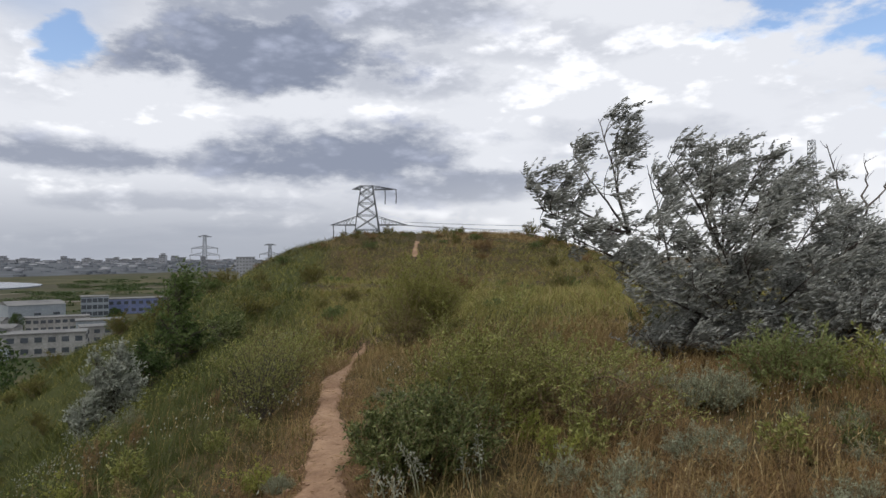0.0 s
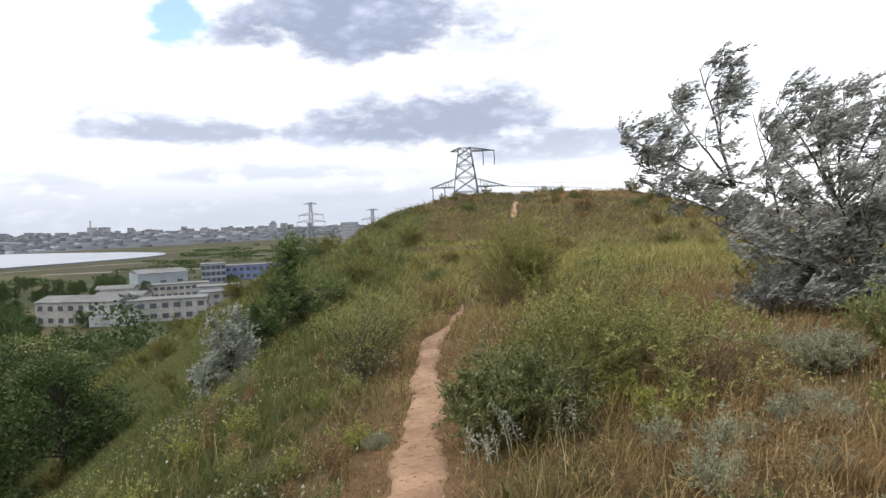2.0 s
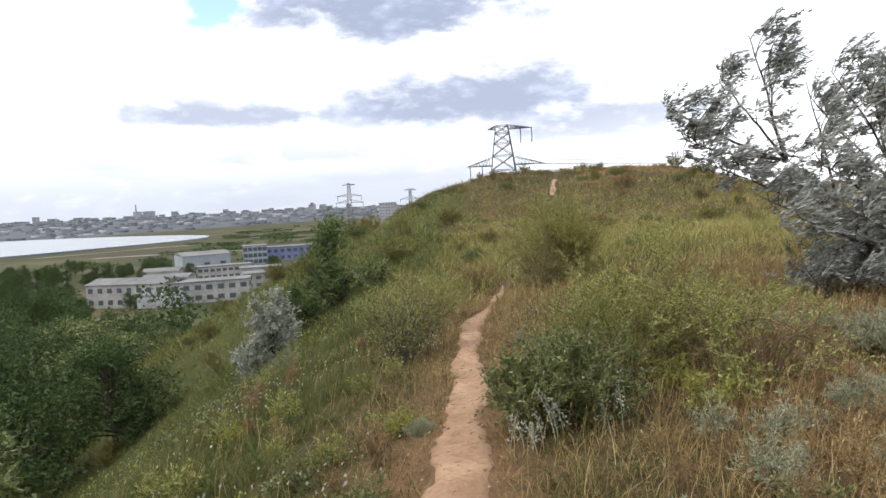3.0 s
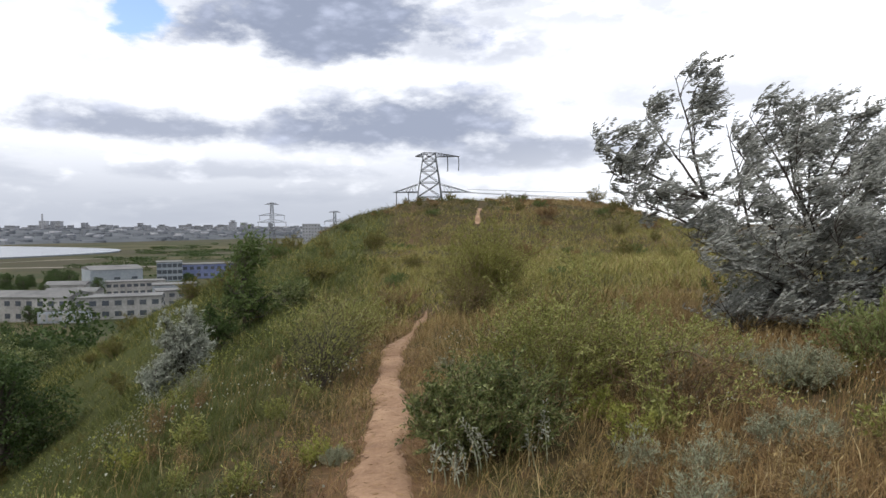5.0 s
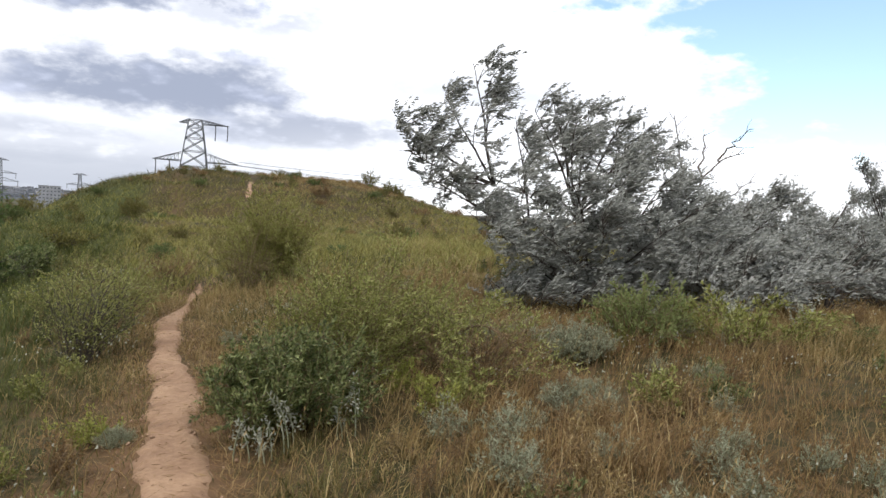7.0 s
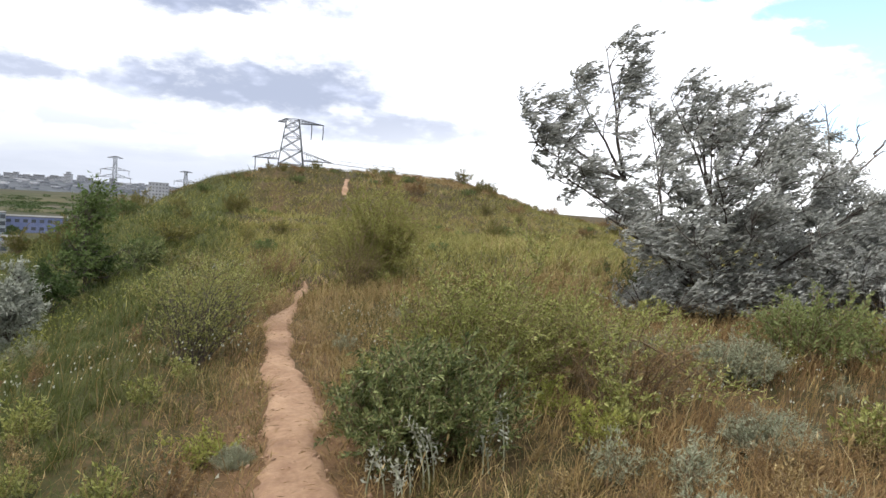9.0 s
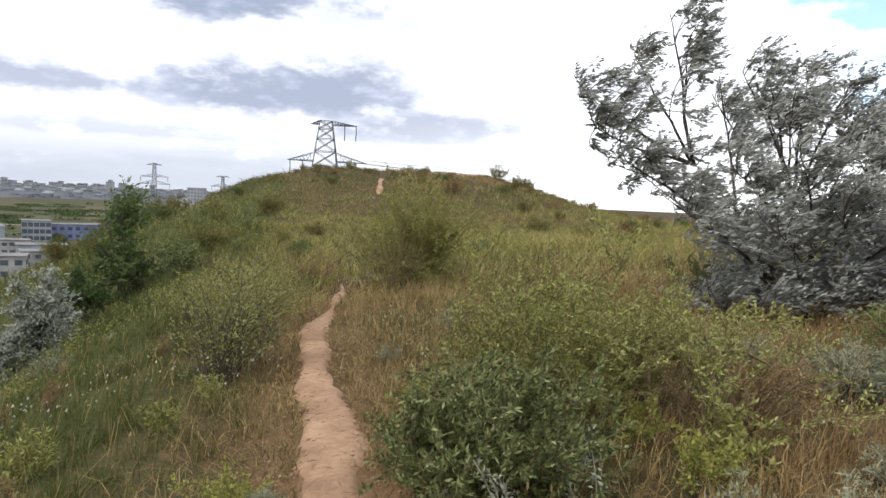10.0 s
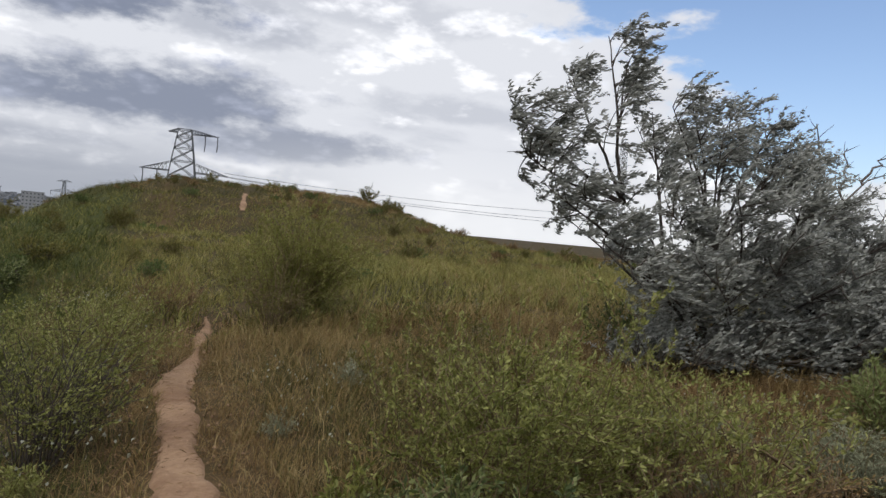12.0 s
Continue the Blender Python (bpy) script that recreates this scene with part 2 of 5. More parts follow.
M_PANE = rough_stuff("dark_window", (0.05, 0.06, 0.07), (0.10, 0.11, 0.13), 0.3, 2.0, 0.15, 0.0)
M_BLUE = rough_stuff("blue_cladding", (0.10, 0.13, 0.26), (0.17, 0.20, 0.34), 0.15, 1.2, 0.6, 0.1)
# far wall colour tinted blue-grey to stand in for distance haze
M_HAZEWALL = rough_stuff("hazy_city_wall", (0.22, 0.23, 0.255), (0.36, 0.365, 0.38), 0.01, 0.2, 0.9, 0.0)
M_ASPHALT = rough_stuff("pale_track", (0.15, 0.135, 0.105), (0.25, 0.22, 0.18), 0.05, 1.0, 0.95, 0.1)
M_WATER, wtree, wb = material("lagoon_water")
wpos = wtree.nodes.new("ShaderNodeNewGeometry").outputs["Position"]
wtree.links.new(blend(wtree, grain(wtree, wpos, 0.01, 5.0), (0.10, 0.12, 0.14), (0.20, 0.22, 0.24)), wb.inputs["Base Color"])
wb.inputs["Roughness"].default_value = 0.25


# ---------- mesh helpers ----------
def raw(name, verts, faces, mat, smooth=False):
    """A mesh from arrays; faces all have the same number of corners, or are a list."""
    me = bpy.data.meshes.new(name)
    if isinstance(faces, np.ndarray):
        k = faces.shape[1]
        me.vertices.add(len(verts))
        me.vertices.foreach_set("co", np.asarray(verts, np.float32).ravel())
        me.loops.add(faces.size)
        me.loops.foreach_set("vertex_index", faces.astype(np.int32).ravel())
        me.polygons.add(len(faces))
        me.polygons.foreach_set("loop_start", np.arange(0, faces.size, k, dtype=np.int32))
        me.polygons.foreach_set("loop_total", np.full(len(faces), k, np.int32))
        me.update(calc_edges=True)
    else:
        me.from_pydata([tuple(v) for v in verts], [], faces)
    if smooth:
        me.polygons.foreach_set("use_smooth", np.ones(len(me.polygons), bool))
    me.materials.append(mat)
    return me


def child(name, mesh, parent, label=""):
    ob = new(name, mesh)
    ob.parent = parent
    return tagged(ob, label)


def part(name, bm, mat, parent, label=""):
    me = bpy.data.meshes.new(name)
    bm.to_mesh(me)
    bm.free()
    me.materials.append(mat)
    return child(name, me, parent, label)


def thing(name, at, label, category, group="", turn=0.0, size=1.0):
    ob = new(name)
    ob.empty_display_size = 0.2
    ob.matrix_basis = pose(*at, 0, 0, turn) @ Matrix.Scale(size, 4)
    return tagged(ob, label, category, group)


def lattice(x, y, seed=0):
    """Smooth value noise in 0..1, one lump a unit."""
    xi, yi = np.floor(x).astype(np.int64), np.floor(y).astype(np.int64)
    fx, fy = x - xi, y - yi
    fx, fy = fx * fx * (3 - 2 * fx), fy * fy * (3 - 2 * fy)

    def h(a, b):
        n = (a * 374761393 + b * 668265263 + seed * 1442695041) & 0x7FFFFFFF
        n = ((n ^ (n >> 13)) * 1274126177) & 0x7FFFFFFF
        return ((n ^ (n >> 16)) & 0xFFFF) / 65535.0

    return (h(xi, yi) * (1 - fx) + h(xi + 1, yi) * fx) * (1 - fy) + (h(xi, yi + 1) * (1 - fx) + h(xi + 1, yi + 1) * fx) * fy


def ease(v, lo, hi):
    s = np.clip((v - lo) / (hi - lo), 0, 1)
    return s * s * (3 - 2 * s)


# ---------- the lie of the land ----------
PATH_Y = np.array([-8.0, 0.0, 4.0, 7.0, 9.5, 11.0, 12.5, 15.0, 18.0, 24.0, 32.0, 42.0, 50.0, 58.0])
PATH_X = np.array([-0.1, -0.14, -0.21, -0.28, -0.27, -0.05, 0.15, 0.35, 0.6, 1.0, 1.9, 3.2, 4.3, 5.3])


def path_x(y):
    return np.interp(y, PATH_Y, PATH_X) + 0.03 * np.sin(y * 1.3) + 0.02 * np.sin(y * 3.1 + 1)


def path_half(y):
    return (0.17 + 0.018 * np.sin(y * 2.1) + 0.018 * np.sin(y * 5.3 + 2)) * (1 - 0.24 * ease(y, 4.5, 8.0)) * (1 - 0.8 * np.exp(-((y - 10.7) / 0.6) ** 2))


def edge_x(y):
    return -1.35 - 5.0 * ease(y, 16.0, 36.0) + 3 * ease(y, 90.0, 300.0) + 900 * ease(y, 420.0, 3000.0)


def land(x, y):
    d = edge_x(y) - x
    steep = 0.62 - 0.12 * ease(y, 20.0, 40.0)
    bend = steep / 0.3
    flank = np.where(d < 0, 0.0, np.where(d < bend, -0.15 * d * d, -0.15 * bend * bend - steep * (d - bend)))
    dome = DOME_H * np.exp(-((x - DOME_X) / 14.5) ** 4 - ((y - 62.0) / 16.0) ** 2)
    shoulder = 0.3 * np.exp(-((x + 2) / 5.0) ** 2 - ((y - 35.0) / 4.0) ** 2) - 0.85 * np.exp(-((x + 3) / 5.5) ** 2 - ((y - 42.0) / 4.0) ** 2)
    u = x - path_x(y)
    # the path runs along a cross fall: the turf climbs away from the slope's edge
    cross = 0.45 * (1 - np.exp(-np.maximum(u, 0) / 3.6)) - 0.35 * (1 - np.exp(-np.maximum(-u - 0.22, 0) / 1.2))
    z = flank + dome + shoulder + cross * (1 - ease(y, 16.0, 34.0))
    z = z + ((lattice(x * 0.11, y * 0.22, 6) - 0.5) * 0.55 + (lattice(x * 0.4, y * 0.5, 7) - 0.5) * 0.22) * ease(y, 24.0, 34.0) * (1 - ease(y, 85.0, 110.0))
    z = -30.0 + np.log1p(np.exp(np.clip((z + 30.0) / 2.0, -30, 30))) * 2.0
    lumps = (lattice(x * 0.35, y * 0.35, 3) - 0.5) * 0.14 + (lattice(x * 1.4, y * 1.4, 4) - 0.5) * 0.06
    far = (lattice(x * 0.02, y * 0.02, 5) - 0.5) * 1.5 * ease(np.hypot(x, y), 80.0, 300.0)
    tread = np.exp(-((x - path_x(y)) / 0.3) ** 2) * ease(60 - y, 0, 8)
    return z + lumps * (1 - 0.93 * tread) - 0.03 * tread + far


def spread(lo, hi, start, ratio):
    out, s, v = [], start, lo
    while v < hi:
        out.append(v)
        v += s
        s *= ratio
    return out


gx = sorted({*[-60.0 - v for v in spread(2, 4400, 3.0, 1.13)], *np.arange(-60, -8, 1.0), *np.arange(-8, 12, 0.16), *np.arange(12, 60, 0.8), *[60 + v for v in spread(0, 4400, 3.0, 1.16)]})
gy = sorted({*[-2.0 - v for v in spread(0.4, 900, 1.0, 1.3)], *np.arange(-2, 16, 0.16), *np.arange(16, 95, 0.7), *[95 + v for v in spread(0, 4700, 3.0, 1.1)]})
GX, GY = np.meshgrid(np.array(gx), np.array(gy))
GZ = land(GX, GY)
idx = np.arange(GX.size).reshape(GX.shape)
quads = np.stack([idx[:-1, :-1], idx[:-1, 1:], idx[1:, 1:], idx[1:, :-1]], -1).reshape(-1, 4)
ground = tagged(new("ground", raw("ground", np.stack([GX, GY, GZ], -1).reshape(-1, 3), quads, M_GROUND, True)),
                "hilltop of dry turf falling to a green valley", "ground", "", "structure")

# trodden path, slightly hollow, ragged at the rims
rng = np.random.default_rng(5)
ys = np.arange(-4, 13.2, 0.04)
cols = np.linspace(-1, 1, 19)
PV = []
for y in ys:
    h = path_half(y) * 1.12 * (1.0 - 0.85 * ease(y, 10.5, 13.2))
    jl, jr = (0.70 + 0.28 * float(lattice(np.array(s), np.array(y * 2.2), 61)) + 0.36 * float(lattice(np.array(s), np.array(y * 9.0), 62)) for s in (3.0, 9.0))
    for c in cols:
        x = path_x(y) + c * h * (jl if c < 0 else jr)
        z = float(land(np.array(x), np.array(y))) + 0.022 * (1 - abs(c) ** 3) + 0.010 * float(lattice(np.array(x * 9), np.array(y * 9), 8)) + 0.006 * float(lattice(np.array(x * 26), np.array(y * 26), 9)) - 0.03 * abs(c) ** 6
        PV.append((x, y, z))
k = len(cols)
pi = np.arange(len(PV)).reshape(-1, k)
pq = np.stack([pi[:-1, :-1], pi[:-1, 1:], pi[1:, 1:], pi[1:, :-1]], -1).reshape(-1, 4)
tagged(new("footpath", raw("footpath", np.array(PV), pq, M_DIRT, True)), "narrow bare reddish clay footpath through the grass", "path", "", "structure")


# ---------- plant building ----------
def tubes(lines, sides=5):
    """One mesh of tapered tubes from (points, radii)."""
    V, F = [], []
    n0 = 0
    ang = np.arange(sides) * 2 * np.pi / sides
    for pts, rad in lines:
        pts = np.asarray(pts, float)
        tang = np.gradient(pts, axis=0)
        tang /= np.linalg.norm(tang, axis=1)[:, None] + 1e-9
        ref = np.array([0.31, 0.87, 0.38])
        a = np.cross(tang, ref)
        a /= np.linalg.norm(a, axis=1)[:, None] + 1e-9
        b = np.cross(tang, a)
        ring = pts[:, None] + (a[:, None] * np.cos(ang)[None, :, None] + b[:, None] * np.sin(ang)[None, :, None]) * np.asarray(rad)[:, None, None]
        V.append(ring.reshape(-1, 3))
        m = len(pts)
        i = np.arange((m - 1) * sides).reshape(m - 1, sides)
        j = np.roll(i, -1, axis=1)
        F.append((np.stack([i, j, j + sides, i + sides], -1).reshape(-1, 4)) + n0)
        n0 += m * sides
    return np.concatenate(V), np.concatenate(F)


def unit(v):
    return v / (np.linalg.norm(v, axis=-1, keepdims=True) + 1e-9)


def blades(rng, at, way, length, width, fold=0.25):
    """Pointed leaves: base, two shoulders, tip, a little folded."""
    n = len(at)
    way = unit(way)
    side = unit(np.cross(way, unit(rng.normal(size=(n, 3)))))
    nor = np.cross(side, way)
    L, W = np.asarray(length).reshape(-1, 1), np.asarray(width).reshape(-1, 1)
    mid = at + way * L * 0.45 + nor * W * fold
    V = np.stack([at, mid - side * W * 0.5, at + way * L, mid + side * W * 0.5], 1).reshape(-1, 3)
    F = np.arange(4 * n).reshape(n, 4)
    return V, F


def bent(a, c, b, n=8):
    s = np.linspace(0, 1, n)[:, None]
    return (1 - s) ** 2 * a + 2 * s * (1 - s) * c + s * s * b


def limb_tree(rng, limbs, wind, twig=0.55, twigs=16, leaf=(0.06, 0.014), per_twig=16, thick=0.05, droop=0.0, bare=()):
    """Limbs are (start, bend, end); twigs sweep with the wind and carry narrow leaves."""
    wood, at, way = [], [], []
    wind = np.array(wind, float)
    for q, (a, c, b) in enumerate(limbs):
        a, c, b = (np.array(v, float) for v in (a, c, b))
        line = bent(a, c, b, 10)
        line[1:-1] += rng.normal(0, 0.03, (8, 3))
        size = np.linalg.norm(b - a)
        wood.append((line, np.linspace(thick * (0.5 + 0.2 * size), 0.006, 10)))
        count = int(twigs * size)
        for _ in range(count):
            s = rng.uniform(0.22, 1.0) ** 0.8
            p = line[min(int(s * 9), 8)] * (1 - (s * 9) % 1) + line[min(int(s * 9) + 1, 9)] * ((s * 9) % 1)
            tan = unit(line[min(int(s * 9) + 1, 9)] - line[min(int(s * 9), 8)] + 1e-6)
            d = unit(tan * 0.55 + rng.normal(0, 0.55, 3) + np.array([0, 0, 0.16 - droop]) + wind * 0.42)
            ln = twig * rng.uniform(0.6, 1.5) * (1.25 - 0.5 * s)
            tip = p + unit(d + wind * 0.8) * ln
            sub = bent(p, p + d * ln * 0.55, tip, 5)
            wood.append((sub, np.linspace(0.006, 0.002, 5)))
            if q in bare:
                continue
            for _ in range(3):
                f = rng.uniform(0.35, 1.0)
                p2 = sub[min(int(f * 4), 4)]
                d2 = unit(d + rng.normal(0, 0.6, 3) + wind * 0.7)
                l2 = ln * rng.uniform(0.35, 0.7)
                k = int(per_twig * rng.uniform(0.7, 1.3))
                u = rng.uniform(0.05, 1.0, k)[:, None]
                at.append(p2 + d2 * l2 * u + wind * 0.10 * u * u)
                way.append(d2 * 0.4 + wind * np.array([1.1, 1.0, 0.4]) + rng.normal(0, 0.45, (k, 3)))
    wv, wf = tubes(wood, 5)
    if at:
        at, way = np.concatenate(at), np.concatenate(way)
        n = len(at)
        lv, lf = blades(rng, at, way, leaf[0] * rng.uniform(0.6, 1.4, n), leaf[1] * rng.uniform(0.7, 1.3, n))
    else:
        lv = lf = None
    return wv, wf, lv, lf


def sprayed_tree(rng, limbs, wind, boughs=4.5, sprays=8, leaves=20, leaf=(0.06, 0.017), thick=0.02, reach=0.5, bare_to=0.3):
    """Limbs are (start, bend, end, leafiness); boughs leave them, and leafy sprays, swept by the wind, leave the boughs."""
    wood, at, way = [], [], []
    wind = np.array(wind, float)
    for a, c, b, full in limbs:
        a, c, b = (np.array(v, float) for v in (a, c, b))
        line = bent(a, c, b, 12)
        line[1:-1] += np.cumsum(rng.normal(0, 0.016, (10, 3)), axis=0) * np.linspace(1, 0.2, 10)[:, None]
        size = np.linalg.norm(b - a)
        wood.append((line, np.linspace(thick * (0.35 + 0.28 * size), 0.004, 12)))
        for k in range(max(2, int(boughs * size * full))):
            s = bare_to + (1 - bare_to) * (rng.uniform() ** 0.75)
            q = s * 10.99
            p = line[int(q)] * (1 - q % 1) + line[int(q) + 1] * (q % 1)
            tan = unit(line[int(q) + 1] - line[int(q)])
            d = unit(tan * 0.8 + rng.normal(0, 0.5, 3) + np.array([0, 0, 0.1]) + wind * 0.35)
            ln = reach * rng.uniform(0.5, 1.25) * (1.25 - 0.6 * s)
            tip = p + unit(d + wind * 0.45) * ln
            bough = bent(p, p + d * ln * 0.55, tip, 6)
            wood.append((bough, np.linspace(0.0065, 0.0022, 6)))
            for _ in range(sprays):
                f = rng.uniform(0.25, 1.0) * 4.99
                p2 = bough[int(f)] * (1 - f % 1) + bough[int(f) + 1] * (f % 1)
                d2 = unit(d * 0.35 + rng.normal(0, 0.42, 3) + wind * 0.85)
                l2 = rng.uniform(0.12, 0.34)
                n = int(leaves * rng.uniform(0.6, 1.3))
                u = rng.uniform(0.05, 1.0, n)[:, None]
                at.append(p2 + d2 * l2 * u + wind * 0.05 * u * u + rng.normal(0, 0.008, (n, 3)))
                way.append(d2 * 0.5 + wind * 1.1 + rng.normal(0, 0.36, (n, 3)))
    wv, wf = tubes(wood, 5)
    at, way = np.concatenate(at), np.concatenate(way)
    n = len(at)
    return (wv, wf, *blades(rng, at, way, leaf[0] * rng.uniform(0.6, 1.4, n), leaf[1] * rng.uniform(0.7, 1.3, n)))


def shrub(rng, stems, height, spread_r, leaf, per_m, wind=(0.2, 0, 0.1), side=7, arch=0.3, thick=0.006, upright=0.5):
    """Many thin stems from one foot, each with side twigs of small leaves."""
    wood, at, way = [], [], []
    wind = np.array(wind, float)
    for _ in range(stems):
        th = rng.uniform(0, 2 * np.pi)
        r = spread_r * math.sqrt(rng.uniform(0.02, 1))
        h = height * rng.uniform(0.55, 1.1) * (1 - 0.35 * (r / spread_r) ** 2)
        foot = np.array([math.cos(th), math.sin(th), 0]) * r * (0.35 - 0.2 * upright)
        top = np.array([math.cos(th) * r, math.sin(th) * r, h]) + wind * h * 0.5
        c = (foot + top) / 2 + np.array([-math.cos(th), -math.sin(th), 1.0]) * arch * h * 0.5
        line = bent(foot, c, top, 8)
        line[2:] += np.cumsum(rng.normal(0, 0.012, (6, 3)), axis=0)
        wood.append((line, np.linspace(thick, thick * 0.3, 8)))
        ln = np.linalg.norm(top - foot)
        k = int(per_m * ln)
        u = rng.uniform(0.25, 1.0, k)
        p = np.stack([np.interp(u * 7, np.arange(8), line[:, j]) for j in range(3)], -1)
        at.append(p + rng.normal(0, 0.008, (k, 3)))
        way.append(rng.normal(0, 0.6, (k, 3)) + unit(top - foot) * 0.7 + wind)
        for _ in range(side):
            f = rng.uniform(0.3, 0.97)
            p0 = np.array([np.interp(f * 7, np.arange(8), line[:, j]) for j in range(3)])
            d = unit(rng.normal(0, 0.7, 3) + np.array([math.cos(th) * 0.4, math.sin(th) * 0.4, 0.7]) + wind)
            l2 = height * rng.uniform(0.12, 0.34)
            end = p0 + d * l2
            sub = bent(p0, p0 + d * l2 * 0.5 + np.array([0, 0, 0.02]), end, 4)
            wood.append((sub, np.linspace(thick * 0.5, thick * 0.22, 4)))
            k = max(3, int(per_m * l2 * 1.3))
            u = rng.uniform(0.1, 1.0, k)[:, None]
            at.append(p0 + d * l2 * u + rng.normal(0, 0.006, (k, 3)))
            way.append(d * 0.9 + rng.normal(0, 0.6, (k, 3)) + wind)
    at, way = np.concatenate(at), np.concatenate(way)
    n = len(at)
    wv, wf = tubes(wood, 4)
    lv, lf = blades(rng, at, way, leaf[0] * rng.uniform(0.6, 1.4, n), leaf[1] * rng.uniform(0.7, 1.3, n))
    return wv, wf, lv, lf


def planted(name, at, built, leaf_mat, wood_mat, label, category, group="", wood_name="stem", leaf_name="foliage", turn=0.0, size=1.0):
    wv, wf, lv, lf = built
    z = float(land(np.array(at[0], float), np.array(at[1], float))) - 0.03
    ob = thing(name, (at[0], at[1], z), label, category, group, turn, size)
    child(wood_name, raw(wood_name, wv, wf, wood_mat, True), ob)
    if lv is not None:
        tagged(child(leaf_name, raw(leaf_name, lv, lf, leaf_mat), ob), "", "", "", "stuff" if leaf_name == "bloom" else "")
    return ob


def again(ob, x, y, turn=0.0, size=1.0):
    z = float(land(np.array(x, float), np.array(y, float))) - 0.03
    c = copy_thing(ob, pose(x, y, z, 0, 0, turn))
    c.scale = (size, size, size)
    return c


def base_z(x, y):
    return float(land(np.array(float(x)), np.array(float(y))))


# ---------- silver oleaster beside the path ----------
WIND = (0.92, 0.15, 0.17)
rng = np.random.default_rng(11)
B = (5.3, 9.15, 0.33)
FORK = (4.9, 9.02, 1.5)
LEFT = (4.1, 8.85, 1.25)
ARM = (3.5, 8.7, 1.85)
limbs = [
    # trunk and the long arm that leans out over the grass
    (B, (5.15, 9.1, 0.95), FORK, 0.15), (B, (4.75, 8.95, 0.75), LEFT, 0.15), (LEFT, (3.85, 8.8, 1.6), ARM, 0.3),
    (ARM, (2.5, 8.4, 2.2), (2.1, 8.3, 2.5), 0.75), (ARM, (2.7, 8.5, 1.95), (2.25, 8.4, 2.15), 1.0), (LEFT, (3.2, 8.5, 1.5), (2.5, 8.3, 1.85), 0.9), (ARM, (2.9, 8.5, 2.5), (2.7, 8.5, 2.85), 0.75), (ARM, (3.15, 8.6, 2.7), (3.02, 8.5, 3.28), 0.7),
    (ARM, (3.3, 8.6, 2.6), (3.25, 8.5, 3.1), 0.7), (ARM, (3.0, 8.4, 1.9), (2.7, 8.2, 1.8), 0.8), (LEFT, (3.95, 8.8, 2.0), (3.75, 8.75, 2.75), 0.6),
    # the fan above the fork
    (FORK, (4.5, 9.0, 2.4), (4.1, 8.9, 2.88), 0.95), (FORK, (4.7, 9.1, 2.5), (4.5, 9.1, 3.0), 0.95), (FORK, (4.95, 9.1, 2.5), (5.1, 9.2, 3.02), 0.95), (FORK, (5.2, 9.0, 2.4), (5.5, 9.0, 2.88), 0.95),
    (FORK, (5.5, 9.1, 2.3), (6.2, 9.3, 2.88), 0.95), (FORK, (5.3, 8.9, 2.1), (5.7, 8.8, 2.55), 1.0), (FORK, (4.7, 8.9, 2.1), (4.6, 8.7, 2.6), 1.0), (FORK, (5.6, 9.2, 1.9), (6.6, 9.4, 2.6), 1.0),
    (FORK, (4.4, 9.1, 2.1), (4.0, 9.3, 2.7), 0.9), (FORK, (5.0, 9.5, 2.2), (5.0, 9.9, 2.9), 0.9),
    # low boughs round the foot
    (B, (4.13, 8.51, 1.0), (2.95, 8.25, 1.5), 0.9), (B, (4.21, 8.3, 0.9), (3.1, 8.0, 1.3), 0.9), (B, (4.64, 8.2, 0.95), (3.8, 7.8, 1.25), 1.0), (B, (4.99, 8.3, 1.0), (4.47, 7.7, 1.5), 1.1),
    (B, (5.42, 8.3, 1.0), (5.33, 7.6, 1.4), 1.1), (B, (5.85, 8.6, 1.2), (6.19, 8.0, 1.75), 1.1), (B, (4.64, 8.6, 1.3), (3.6, 8.2, 1.8), 1.1), (B, (4.82, 8.5, 1.3), (4.21, 8.0, 1.9), 1.1),
    (B, (5.16, 8.5, 1.3), (4.82, 7.9, 1.95), 1.1), (B, (5.68, 8.8, 1.4), (5.76, 8.2, 2.1), 1.1), (B, (4.3, 9.4, 1.1), (3.5, 9.9, 1.8), 0.8), (B, (5.6, 9.8, 1.1), (5.7, 10.4, 2.2), 0.9),
    (B, (5.7, 8.2, 0.75), (5.93, 7.5, 0.95), 1.0), (B, (6.2, 8.8, 0.95), (6.88, 8.4, 1.4), 1.1), (B, (6.0, 9.1, 1.3), (6.7, 9.1, 2.05), 1.1), (B, (4.9, 8.7, 1.5), (5.2, 8.4, 2.3), 1.1),
]
wv, wf, lv, lf = sprayed_tree(rng, limbs, WIND, 7.0, 9, 22, (0.062, 0.018), 0.026, 0.46)
tree = thing("oleaster_tree", B, "wind-blown silver-leaved oleaster tree with dark leaning limbs", "tree")
off = np.array(B)
child("trunk", raw("trunk", wv - off, wf, M_BARK, True), tree)
child("crown", raw("crown", lv - off, lf, M_SILVER), tree)

# lower oleaster bushes that run on from it
rng = np.random.default_rng(12)


